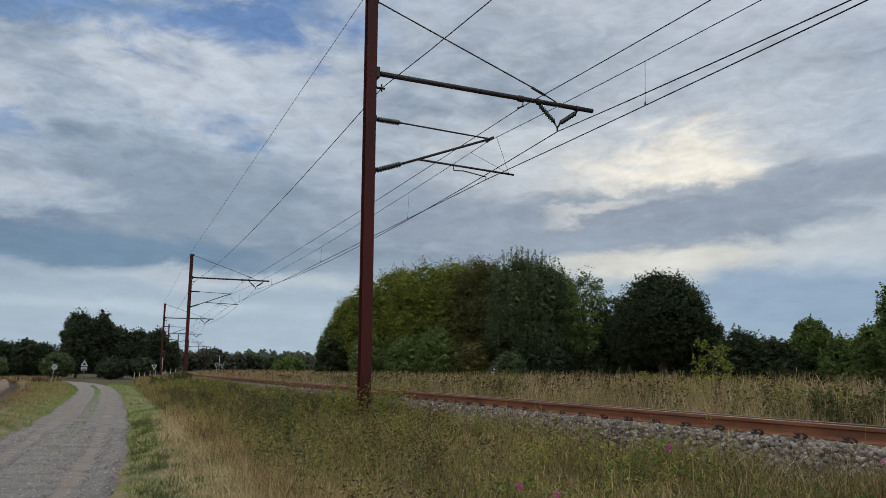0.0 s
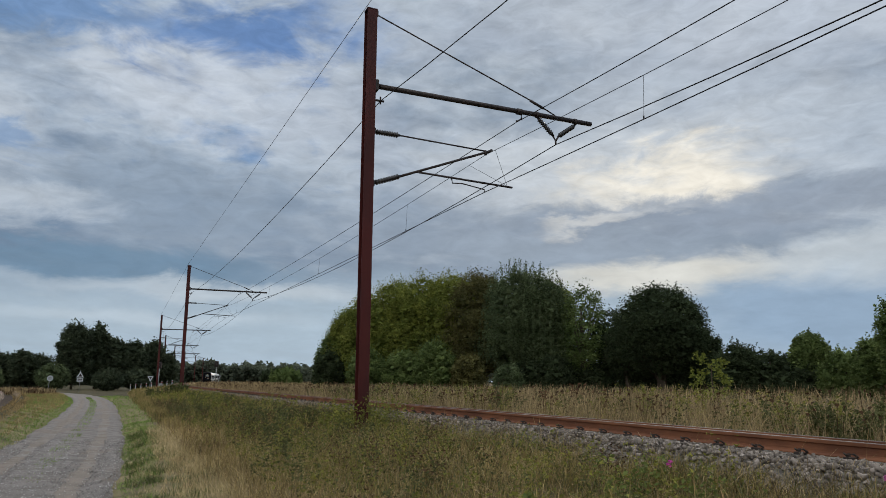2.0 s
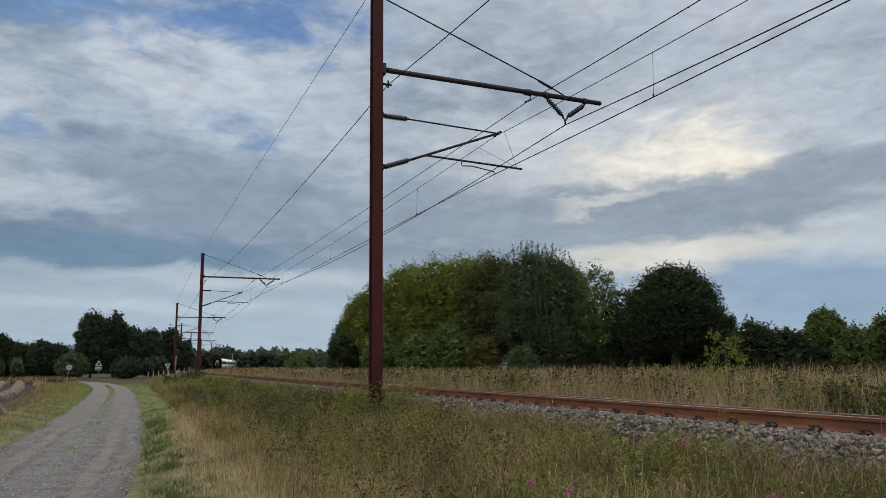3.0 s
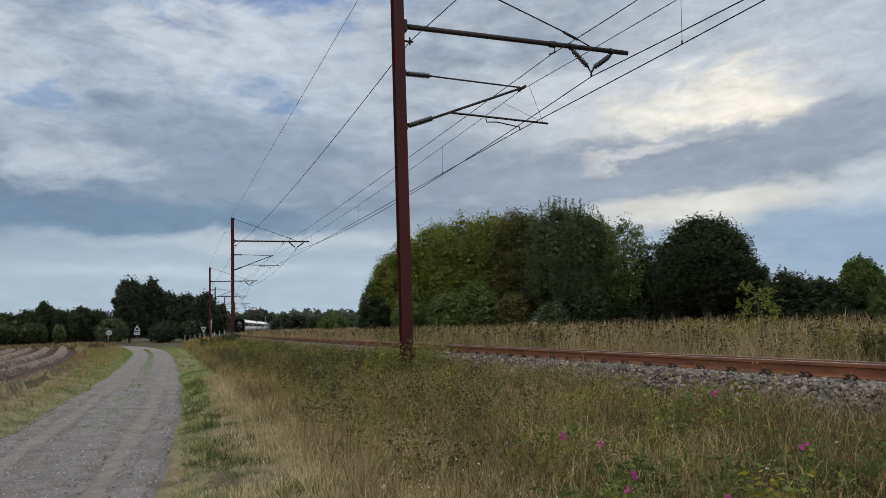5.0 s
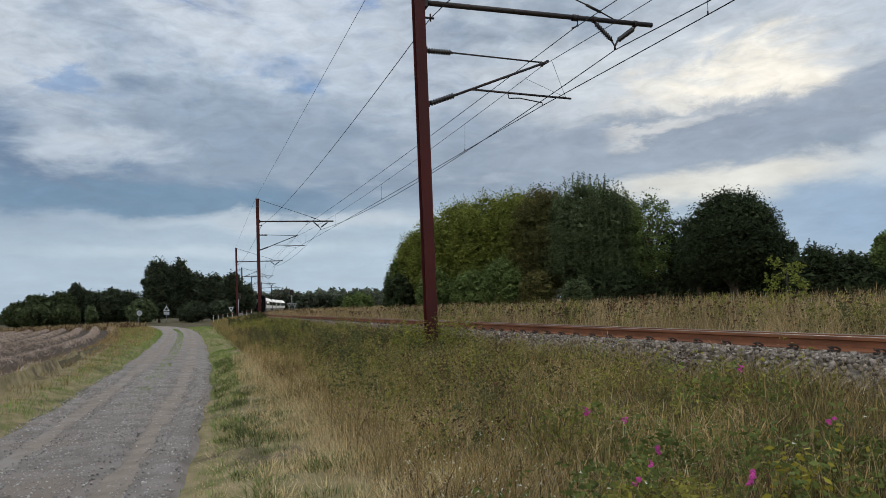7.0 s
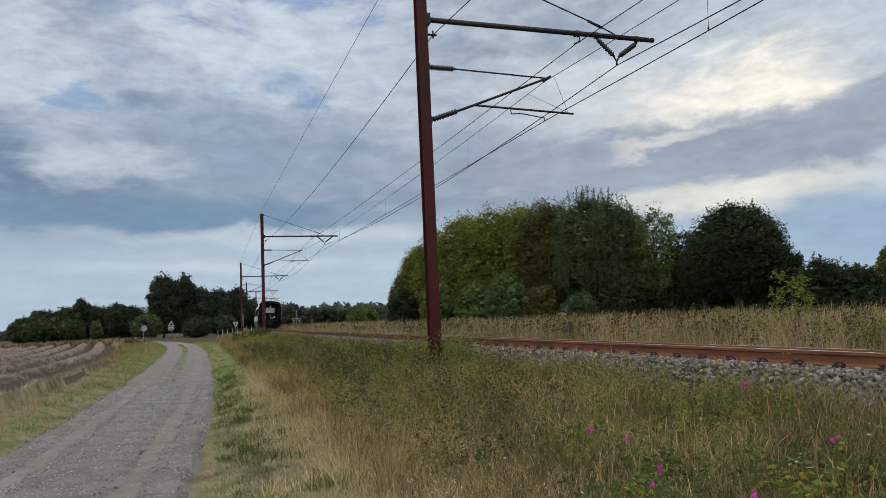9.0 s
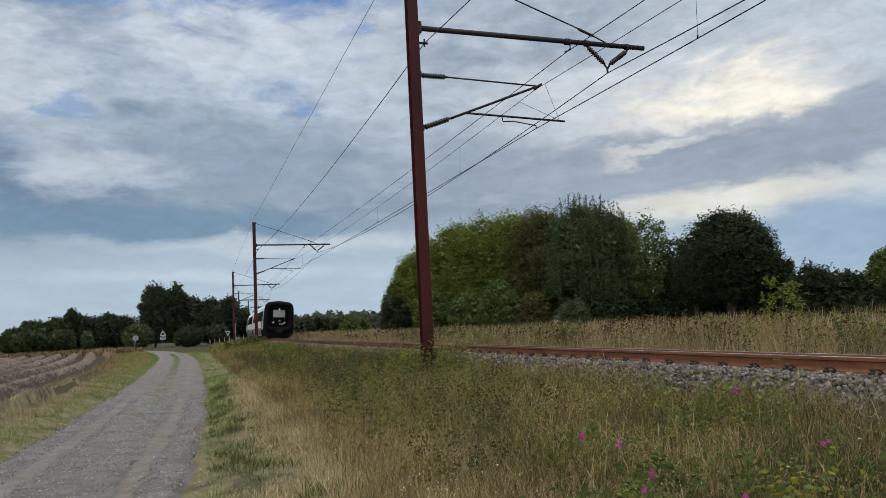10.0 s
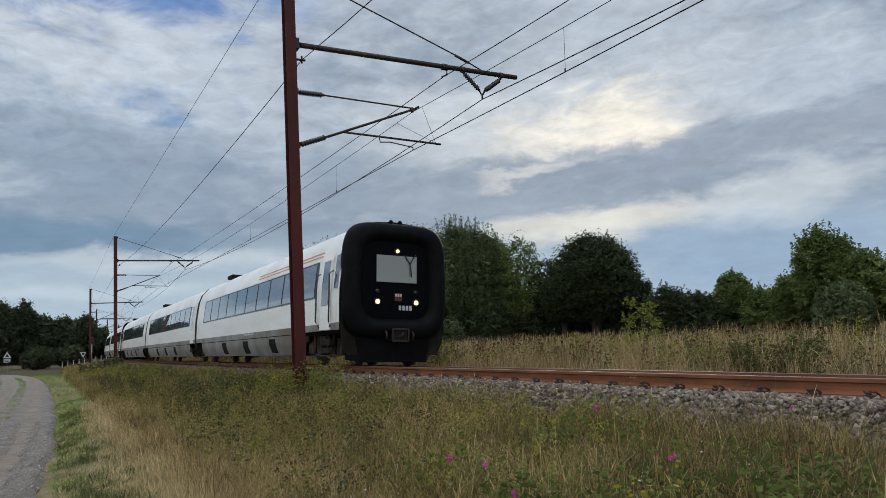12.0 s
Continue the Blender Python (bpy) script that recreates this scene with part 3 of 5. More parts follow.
def build_ballast():
    rng = np.random.default_rng(4)
    ys = np.concatenate([np.arange(-30, 66, 1.0), np.arange(66, 380, 6.0)])
    d = np.array([-2.4, -1.95, -1.62, -1.3, -0.6, 0, 0.6, 1.3, 1.62, 1.95, 2.4])
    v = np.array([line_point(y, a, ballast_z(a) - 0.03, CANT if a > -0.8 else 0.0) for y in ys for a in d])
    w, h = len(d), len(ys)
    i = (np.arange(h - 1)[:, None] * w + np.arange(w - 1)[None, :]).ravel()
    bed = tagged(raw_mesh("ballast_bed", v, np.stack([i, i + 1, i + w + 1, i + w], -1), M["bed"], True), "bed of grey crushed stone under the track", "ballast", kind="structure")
    n = 19000
    y = 58 * rng.random(n) ** 1.7 - 1.0
    d = np.where(rng.random(n) < 0.9, rng.uniform(-2.15, -0.84, n), rng.uniform(-0.6, 2.0, n))
    c = np.stack([TRACK_X + d, y, ballast_z(d) - (d + 0.7535) * math.tan(radians(CANT)) * (d > -0.7535) + rng.uniform(-0.035, 0.02, n)], -1)
    loose = scatter_stones("loose_ballast", c, rng.uniform(0.022, 0.052, n), M["stone"], rng)
    loose.parent = bed
    tagged(loose, kind="stuff")
    v, faces = stone_shapes(6, rng)
    shapes = []
    for k in range(6):
        me = bpy.data.meshes.new("ballast_stone")
        me.from_pydata([tuple(p) for p in v[k]], [], [tuple(int(q) for q in f) for f in faces])
        me.materials.append(M["stone_part"])
        shapes.append(me)
    for i in range(280):
        dd = rng.uniform(-2.1, -0.9)
        ob = new("ballast_stone", shapes[i % 6])
        ob.parent = bed
        ob.matrix_basis = Matrix.Translation((TRACK_X + dd, 3.2 + 5.5 * rng.random(), float(ballast_z(dd)) + 0.015)) @ Euler(rng.uniform(0, 6, 3)).to_matrix().to_4x4() @ Matrix.Diagonal((*(rng.uniform(0.032, 0.058, 3)), 1))


build_track()
build_ballast()

# ---- masts and wires ----
# height over the rail, and distance from the mast, of what the cantilever holds
TOP, ARM_Z, ARM_END, ARM_END_Z = 9.25, 7.39, 6.22, 7.40
MASTS = [(-30.0, 0.0), (15.09, 0.0), (60.2, 0.40), (101.1, -0.20, -0.40), (151.0, 0.0), (196.0, 0.0), (233.0, 0.0), (268.0, 0.0), (300.0, 0.0), (335.0, 0.0)]


def insulator(name, a, b, parent):
    """A ribbed insulator between two points."""
    a, b = Vector(a), Vector(b)
    steps, pts, rad = 9, [a], [0.022]
    for i in range(steps):
        for f, r in ((0.12, 0.042), (0.35, 0.066), (0.65, 0.066), (0.88, 0.042)):
            pts.append(a.lerp(b, 0.10 + 0.80 * (i + f) / steps))
            rad.append(r)
    pts.append(b)
    rad.append(0.022)
    return tube_part(name, pts, rad, M["insulator"], parent, 10, "dark ribbed insulator")


def mast_thing():
    mast = empty("catenary_mast", Matrix(), "tall red-brown steel railway mast with a tubular arm", "catenary mast", "masts along the line")
    bm = bmesh.new()
    for s in (-1, 1):
        box(bm, (0.24, 0.018, TOP + 0.9), (0, s * 0.115, (TOP - 0.9) / 2), bevel=0.004)
    box(bm, (0.014, 0.212, TOP + 0.9), (0, 0, (TOP - 0.9) / 2))
    box(bm, (0.26, 0.26, 0.02), (0, 0, TOP + 0.008))
    part("post", bm, M["mast"], mast, "red-brown painted steel column")
    box_part("footing", (0.7, 0.7, 0.5), (0, 0, -0.72), M["concrete"], mast, 0.03, "concrete footing")
    arm = tube_part("arm", [(0.12, 0, ARM_Z), (ARM_END, 0, ARM_END_Z)], 0.062, M["arm"], mast, 12, "dark steel tube arm")
    for x in (3.98, 4.05, 4.55, 5.72):
        tube_part("clamp", [(x - 0.035, 0, ARM_Z), (x + 0.035, 0, ARM_Z)], 0.082, M["arm"], arm, 12)
    box_part("root_bracket", (0.10, 0.2, 0.26), (0.155, 0, ARM_Z), M["arm"], arm, 0.01)
    tube_part("stay_rod", [(0.13, 0, TOP - 0.06), (4.55, 0, ARM_Z + 0.30), (5.1, 0, ARM_Z + 0.07)], 0.018, M["arm"], mast, 6)
    tube_part("stay_tensioner", [(4.35, 0, ARM_Z + 0.36), (4.75, 0, ARM_Z + 0.21)], 0.035, M["arm"], mast, 8)
    # hanger of the first feeder under the arm
    tube_part("feeder_hanger", [(4.08, 0, ARM_Z - 0.05), (4.08, 0, ARM_Z - 0.19), (3.93, 0, ARM_Z - 0.27)], 0.03, M["arm"], mast, 8)
    # V of two insulators that holds the second feeder
    insulator("v_insulator", (4.55, 0, ARM_Z - 0.06), (5.04, 0, ARM_Z - 0.50), mast)
    insulator("v_insulator", (5.72, 0, ARM_Z - 0.10), (5.16, 0, ARM_Z - 0.50), mast)
    tube_part("v_clamp", [(5.02, 0, ARM_Z - 0.50), (5.10, 0, ARM_Z - 0.62), (5.10, 0, ARM_Z - 0.72)], 0.025, M["arm"], mast, 6)
    tube_part("v_link", [(5.18, 0, ARM_Z - 0.50), (5.10, 0, ARM_Z - 0.62)], 0.025, M["arm"], mast, 6)
    # cantilever with top tube, bracket tube, registration arm and steady arm
    insulator("top_insulator", (0.12, 0, 6.27), (0.80, 0, 6.27), mast)
    tube_part("top_tube", [(0.78, 0, 6.27), (3.15, 0, 6.20)], 0.020, M["arm"], mast, 8)
    insulator("lower_insulator", (0.12, 0, 5.03), (0.84, 0, 5.30), mast)
    tube_part("bracket_tube", [(0.82, 0, 5.29), (3.12, 0, 6.20)], 0.030, M["arm"], mast, 8)
    tube_part("registration_arm", [(1.18, 0, 5.44), (3.78, 0, 5.36)], 0.026, M["arm"], mast, 8)
    tube_part("steady_arm", [(2.12, 0, 5.38), (2.14, 0, 5.28), (2.4, 0, 5.30), (3.0, 0, 5.22), (3.0, 0, 5.15)], 0.014, M["arm"], mast, 6)
    tube_part("catenary_clamp", [(3.02, 0, 6.22), (3.04, 0, 6.10)], 0.035, M["arm"], mast, 8)
    tube_part("end_fitting", [(3.05, 0, 6.16), (3.22, 0, 6.26)], 0.03, M["arm"], mast, 8)
    for dy in (0.9, -0.5):
        tube_part("stitch_wire", [(3.04, dy, 6.09), (3.64, 0, 5.38)], 0.005, M["wire"], mast, 5)
    # bracket of the earth wire
    tube_part("wire_bracket", [(0.12, 0, 7.04), (0.36, 0, 7.04)], 0.028, M["arm"], mast, 8)
    tube_part("bracket_pin", [(0.28, 0, 6.96), (0.28, 0, 7.14)], 0.02, M["arm"], mast, 6)
    for z in (6.27, 5.03, TOP - 0.06):
        box_part("mast_bracket", (0.05, 0.16, 0.14), (0.135, 0, z), M["arm"], mast, 0.008)
    return mast


def mast_pose(i):
    y, dz, *shift = MASTS[i]
    p = line_point(y, MAST_DX + sum(shift), dz, 0.0)
    return Matrix.Translation(p) @ pose(0, 0, 0, 0, 0, -math.degrees(math.atan(float(bend(y + 0.5) - bend(y - 0.5)))))


def build_line():
    first = mast_thing()
    first.matrix_basis = mast_pose(1)
    for i in range(len(MASTS)):
        if i != 1:
            copy_thing(first, mast_pose(i))
    # name, distance from the mast, height, sag of the nearest span, sag of the others, radius
    wires = [("feeder_wire", 3.95, ARM_Z - 0.28, 0.55, 0.12, 0.011), ("feeder_wire", 5.10, ARM_Z - 0.72, 0.70, 0.57, 0.013), ("earth_wire", 0.28, 7.04, 1.15, 0.45, 0.011), ("top_wire", -0.05, TOP + 0.20, 0.10, 0.0, 0.0075), ("catenary_wire", 3.04, 6.11, 0.62, 0.33, 0.0075), ("contact_wire", 3.0, 5.15, 0.28, 0.05, 0.010)]
    said = {"feeder_wire": "dark feeder wire sagging between the masts", "earth_wire": "dark earth wire beside the masts", "top_wire": "thin wire over the mast tops", "catenary_wire": "thin carrying wire with droppers", "contact_wire": "taut copper contact wire over the track"}
    for name, dx, z, near_sag, sag, r in wires:
        pts = []
        for i in range(len(MASTS) - 1):
            a, b = mast_pose(i) @ Vector((dx, 0, z)), mast_pose(i + 1) @ Vector((dx, 0, z))
            k = 16 if i < 3 else 8
            for j in range(k + (i == len(MASTS) - 2)):
                f = j / k
                pts.append(a.lerp(b, f) - Vector((0, 0, 4 * (near_sag if i == 0 else sag) * f * (1 - f))))
        w = tube_part(name, pts, r, M["wire"], None, 6)
        tagged(w, said[name], "overhead wire", "overhead wires")
        if name == "contact_wire":
            for i in range(3):
                a, b = mast_pose(i), mast_pose(i + 1)
                span = MASTS[i + 1][0] - MASTS[i][0]
                for f in ((0.87, 0.6, 0.35) if i == 0 else (0.116, 0.35, 0.6, 0.87)):
                    top = (a @ Vector((3.04, 0, 6.11))).lerp(b @ Vector((3.04, 0, 6.11)), f) - Vector((0, 0, 4 * (0.62 if i == 0 else 0.33) * f * (1 - f)))
                    low = (a @ Vector((3.0, 0, 5.15))).lerp(b @ Vector((3.0, 0, 5.15)), f) - Vector((0, 0, 4 * (0.28 if i == 0 else 0.05) * f * (1 - f)))
                    tube_part("dropper", [top, low], 0.004, M["wire"], w, 5)
                    tube_part("dropper_clip", [low, low + Vector((0, 0, 0.06))], 0.014, M["wire"], w, 6)
    return first


build_line()
# ---- train ----
CAR_LEN = 19.6
SECTION = [(0.0, 3.72), (0.55, 3.68), (0.98, 3.52), (1.27, 3.20), (1.41, 2.78), (1.49, 2.02), (1.50, 1.55), (1.49, 1.08), (1.44, 0.62), (1.28, 0.28)]


def section_x(z):
    zs = [p[1] for p in SECTION][::-1]
    xs = [p[0] for p in SECTION][::-1]
    return float(np.interp(z, zs, xs))


def skin(bm, z0, z1, y0, y1, proud=0.0, sides=(-1, 1), steps=6):
    """A strip of the car's side between two heights."""
    for s in sides:
        a = [Vector((s * (section_x(z0 + (z1 - z0) * i / steps) + proud), 0, z0 + (z1 - z0) * i / steps)) for i in range(steps + 1)]
        if s < 0:
            a.reverse()
        loft(bm, [[p + Vector((0, y0, 0)) for p in a], [p + Vector((0, y1, 0)) for p in a]])
    return bm


def bogie(parent, y):
    bm = bmesh.new()
    for s in (-1, 1):
        box(bm, (0.14, 2.9, 0.20), (s * 1.02, y, 0.62), bevel=0.03)
        box(bm, (0.20, 0.9, 0.16), (s * 1.05, y, 0.40), bevel=0.03)
        for d in (-1.1, 1.1):
            box(bm, (0.22, 0.36, 0.32), (s * 1.08, y + d, 0.46), bevel=0.04)
            tube(bm, [(s * 1.08, y + d * 0.62, 0.3), (s * 1.12, y + d * 0.55, 0.86)], 0.06, 8)
    box(bm, (2.0, 0.5, 0.2), (0, y, 0.60), bevel=0.03)
    for s in (-1, 1):
        for d in (-0.75, -0.25, 0.3, 0.8):
            tube(bm, [(s * 1.16, y + d, 0.32), (s * 1.16, y + d + 0.05, 0.84)], [0.045, 0.035], 7)
        box(bm, (0.10, 0.34, 0.26), (s * 1.20, y - 0.05, 0.66), bevel=0.02)
        box(bm, (0.08, 0.22, 0.16), (s * 1.22, y + 1.30, 0.74), bevel=0.02)
        tube(bm, [(s * 1.2, y - 1.4, 0.30), (s * 1.2, y - 0.4, 0.24), (s * 1.2, y + 0.6, 0.28)], 0.03, 6)
    b = part("bogie", bm, M["bogie"], parent, "dusty brown bogie frame with springs")
    for d in (-1.25, 1.25):
        for s in (-1, 1):
            tube_part("wheel", [(s * 0.69, y + d, 0.43), (s * 0.705, y + d, 0.43), (s * 0.71, y + d, 0.43), (s * 0.83, y + d, 0.43)], [0.455, 0.455, 0.43, 0.425], M["arm"], b, 28)


def nose_ring(y, k, shrink):
    """One ring of the rounded nose: a soft-cornered outline at distance y, drawn in by shrink."""
    pts = []
    for i in range(48):
        a = math.tau * i / 48
        c, s = math.cos(a), math.sin(a)
        e = 2 / 5.0
        x = (1.43 - shrink) * math.copysign(abs(c) ** e, c)
        z = 2.17 + (1.47 - shrink) * math.copysign(abs(s) ** e, s)
        x *= 1.0 - 0.05 * max(0, (z - 2.4)) / 1.3
        pts.append((x, y, z))
    return pts


def nose(car, lit):
    """The rubber-rimmed front at the car's y = 0 end."""
    rings = [nose_ring(0.40, 0, -0.03), nose_ring(0.28, 0, -0.02), nose_ring(0.17, 0, 0.0), nose_ring(0.085, 0, 0.05), nose_ring(0.03, 0, 0.13), nose_ring(0.0, 0, 0.25), nose_ring(0.03, 0, 0.36), nose_ring(0.12, 0, 0.44), nose_ring(0.20, 0, 0.48)]
    rim = part("rubber_rim", loft(bmesh.new(), rings, close=True), M["rubber"], car, "bulging black rubber rim round the front", True)
    face = part("front_face", loft(bmesh.new(), [nose_ring(0.195, 0, 0.455), nose_ring(0.185, 0, 0.60), nose_ring(0.185, 0, 0.9)], close=True, ends=(False, True)), M["face"], car, "recessed glossy black front")
    pane = box_part("front_window", (1.14, 0.03, 0.70), (0.0, 0.17, 2.46), M["front_pane"], face, 0.012, "grey windscreen of the driver's cab")
    tube_part("wiper", [(0.52, 0.13, 2.86), (0.36, 0.12, 2.62), (0.40, 0.12, 2.28)], 0.014, M["arm"], face, 6)
    tube_part("wiper_arm", [(0.20, 0.13, 2.84), (0.38, 0.12, 2.58)], 0.012, M["arm"], face, 6)
    for x, z, r in ((0.0, 2.92, 0.05), (-0.54, 1.61, 0.062), (0.54, 1.61, 0.062)):
        tube_part("lamp_rim", [(x, 0.19, z), (x, 0.13, z)], r + 0.03, M["arm"], face, 20)
        tube_part("headlamp", [(x, 0.135, z), (x, 0.12, z)], r, M["lamp"] if lit else M["front_pane"], face, 20, "lit headlamp" if lit else "unlit headlamp")
    for x in (-0.54, 0.54):
        tube_part("tail_lamp", [(x, 0.17, 1.88), (x, 0.15, 1.88)], 0.055, M["red_lamp"], face, 16, "dark unlit tail lamp")
    box_part("red_panel", (0.20, 0.012, 0.20), (0.05, 0.172, 1.74), M["logo_red"], face, 0.003, "small dark red panel")
    for k in range(3):
        box_part("pale_mark", (0.05, 0.01, 0.07), (-0.015 + 0.065 * k, 0.163, 1.79), M["marking"], face, 0.004)
    for k in range(4):
        box_part("number_bar", (0.07, 0.01, 0.12), (0.10 + 0.10 * k, 0.172, 1.47), M["marking"], face, 0.004)
    coupler = part("coupler_box", box(box(box(box(bmesh.new(), (0.44, 0.05, 0.035), (0.02, -0.05, 0.92), bevel=0.006), (0.44, 0.05, 0.035), (0.02, -0.05, 0.62), bevel=0.006), (0.035, 0.05, 0.30), (-0.20, -0.05, 0.77), bevel=0.006), (0.035, 0.05, 0.30), (0.24, -0.05, 0.77), bevel=0.006), M["arm"], face, "grey coupler frame")
    box_part("coupler_plate", (0.42, 0.30, 0.28), (0.02, 0.13, 0.77), M["train_dark"], face, 0.02)
    tube_part("coupler_pin", [(-0.05, -0.02, 0.70), (0.10, -0.08, 0.82)], 0.03, M["arm"], face, 8)
    for x in (-0.36, 0.38):
        tube_part("air_hose", [(x, 0.02, 0.86), (x, -0.05, 0.80), (x, -0.03, 0.66)], 0.03, M["arm"], face, 8)
    part("snow_plough", loft(bmesh.new(), [[(-1.22, 0.62, 0.98), (-1.05, 0.26, 0.98), (0, 0.20, 0.98), (1.05, 0.26, 0.98), (1.22, 0.62, 0.98)], [(-1.18, 0.68, 0.16), (-0.95, 0.36, 0.10), (0, 0.28, 0.10), (0.95, 0.36, 0.10), (1.18, 0.68, 0.16)]]), M["rubber"], car, "black track clearer under the front")
    for x in (-0.12, 0.14):
        tube_part("horn", [(x, 0.50, 3.62), (x, 0.50, 3.69), (x, 0.36, 3.70), (x, 0.30, 3.70)], [0.04, 0.04, 0.045, 0.065], M["rubber"], car, 10)


def door(car, y, side, handles):
    bm = bmesh.new()
    skin(bm, 0.92, 2.98, y - 0.44, y + 0.44, 0.012, (side,), 8)
    d = part("door", bm, M["train_white"], car, "white passenger door")
    part("door_window", skin(bmesh.new(), 1.55, 2.72, y - 0.24, y + 0.24, 0.018, (side,)), M["pane"], d)
    if handles:
        for dy in (-0.50, 0.50):
            x = side * (1.50 + 0.07)
            tube_part("handrail", [(side * 1.46, y + dy, 2.42), (x, y + dy, 2.34), (x, y + dy, 1.15), (side * 1.50, y + dy * 0.82, 0.98)], 0.022, M["arm"], d, 8, "dark curved handrail")
    box_part("step", (0.16, 0.7, 0.18), (side * 1.40, y, 0.60), M["train_dark"], d, 0.02)


def train_car(kind, lit):
    """A car that runs from y = 0 to its length; kind 'front', 'middle' or 'rear' (nose at the far end)."""
    label = {"front": "white and grey railcar with a black rubber-rimmed front", "middle": "white and grey middle railcar with a dark window band", "rear": "white and grey railcar ending in a black rubber rim"}[kind]
    car = empty("train_car", Matrix(), label, "train", "cars of the train")
    y0 = 0.34 if kind == "front" else 0.22
    y1 = CAR_LEN - (0.34 if kind == "rear" else 0.22)
    outline = [(-x, z) for x, z in SECTION[::-1]] + SECTION[1:]
    roof = [(x, z) for x, z in outline if z >= 2.75]
    part("roof", loft(bmesh.new(), [[(x, y, z) for x, z in roof] for y in (y0, y1)]), M["train_roof"], car, "pale grey curved roof", True)
    part("side_wall", skin(bmesh.new(), 1.08, 2.79, y0, y1, -0.004), M["train_white"], car, "white painted side", True)
    for k in range(8):
        z = 1.14 + 0.078 * k
        for s in (-1, 1):
            part("rib", skin(bmesh.new(), z, z + 0.045, y0 + 0.05, y1 - 0.05, 0.003, (s,), 1), M["train_white"], car)
    ends = [2.2 if kind == "front" else 0.0, CAR_LEN - 2.2 if kind == "rear" else CAR_LEN]
    s0, s1 = max(ends[0] + 1.55, y0), min(ends[1] - 1.55, y1)
    for s in (-1, 1):
        part("skirt", skin(bmesh.new(), 0.28, 1.08, s0, s1, 0.0, (s,)), M["train_skirt"], car, "dusty grey lower skirt", True)
        part("skirt_line", skin(bmesh.new(), 0.86, 0.885, s0, s1, 0.004, (s,), 1), M["train_dark"], car)
        for a, b in ((y0, s0), (s1, y1)):
            part("skirt_edge", skin(bmesh.new(), 0.90, 1.08, a, b, 0.0, (s,), 2), M["train_skirt"], car)
    floor_bm = bmesh.new()
    box(floor_bm, (2.5, y1 - y0, 0.25), (0, (y0 + y1) / 2, 0.95))
    part("underframe", floor_bm, M["train_dark"], car, "dark underframe")
    for y in (y0, y1):
        part("end_wall", loft(bmesh.new(), [[(x * 0.985, y, z) for x, z in outline]], ends=(True, False)), M["train_dark"], car)
    a = 2.15 if kind == "front" else 1.9
    b = CAR_LEN - (2.15 if kind == "rear" else 1.9)
    part("window_band", skin(bmesh.new(), 1.78, 2.77, a - 0.12, b + 0.12, 0.006), M["band"], car, "dark window band")
    count = 10
    step = (b - a) / count
    for k in range(count):
        for s in (-1, 1):
            part("window", skin(bmesh.new(), 1.83, 2.73, a + step * k + 0.07, a + step * (k + 1) - 0.07, 0.014, (s,)), M["pane"], car)
    for s in (-1, 1):
        if kind == "front":
            door(car, 1.36, s, True)
            part("cab_window", skin(bmesh.new(), 1.95, 2.80, 0.44, 0.72, 0.012, (s,)), M["pane"], car)
        elif kind == "rear":
            door(car, CAR_LEN - 1.36, s, True)
        else:
            door(car, 1.1, s, False)
    stripe = bmesh.new()
    for z in (2.90, 3.0):
        skin(stripe, z, z + 0.035, 1.9, 8.6, 0.008, steps=1)
    if kind == "front":
        part("stripe", stripe, M["orange"], car, "thin orange stripes above the windows")
    else:
        stripe.free()
    for y in (6.0, 9.5, 13.0):
        for s in (-1, 1):
            part("hatch", skin(bmesh.new(), 0.36, 0.80, y, y + 0.75, 0.008, (s,)), M["train_dark"], car, "dark grille in the skirt")
    for s in (-1, 1):
        part("letter_bar", skin(bmesh.new(), 1.0, 1.05, 8.6, 10.0, 0.008, (s,), 1), M["marking"], car)
    box_part("roof_unit", (0.5, 0.9, 0.16), (-0.75, CAR_LEN - 4.6, 3.66), M["train_dark"], car, 0.03)
    if kind == "front":
        bogie(car, 2.2)
        bogie(car, CAR_LEN)
    elif kind == "middle":
        bogie(car, CAR_LEN)
    else:
        bogie(car, CAR_LEN - 2.2)
    if kind != "rear":
        ring = [(x * 1.004, z) for x, z in outline]
        part("gangway", loft(bmesh.new(), [[(x * k, y, z) for x, z in ring] for y, k in ((y1, 0.997), (CAR_LEN, 0.985), (CAR_LEN + 0.22, 0.997))]), M["rubber"], car, "black folding gangway between the cars")
    if kind == "front":
        nose(car, lit)
    elif kind == "rear":
        before = set(bpy.data.objects)
        nose(car, False)
        turn = Matrix.Translation((0, CAR_LEN, 0)) @ pose(0, 0, 0, 0, 0, 180)
        for ob in set(bpy.data.objects) - before:
            if ob.parent == car:
                ob.matrix_basis = turn
    return car


CARS = [train_car("front", True), train_car("middle", False), train_car("rear", False)]
CARS += [train_car("front", False), copy_thing(CARS[1], Matrix()), copy_thing(CARS[2], Matrix())]

RUN = [(0, 335.0), (2, 283.0), (3.5, 244.5), (5.5, 193.5), (6.5, 166.5), (8.5, 110.5), (9.5, 84.2), (10, 72.3), (10.5, 59.3), (11, 46.5), (11.5, 31.9), (12, 16.45)]
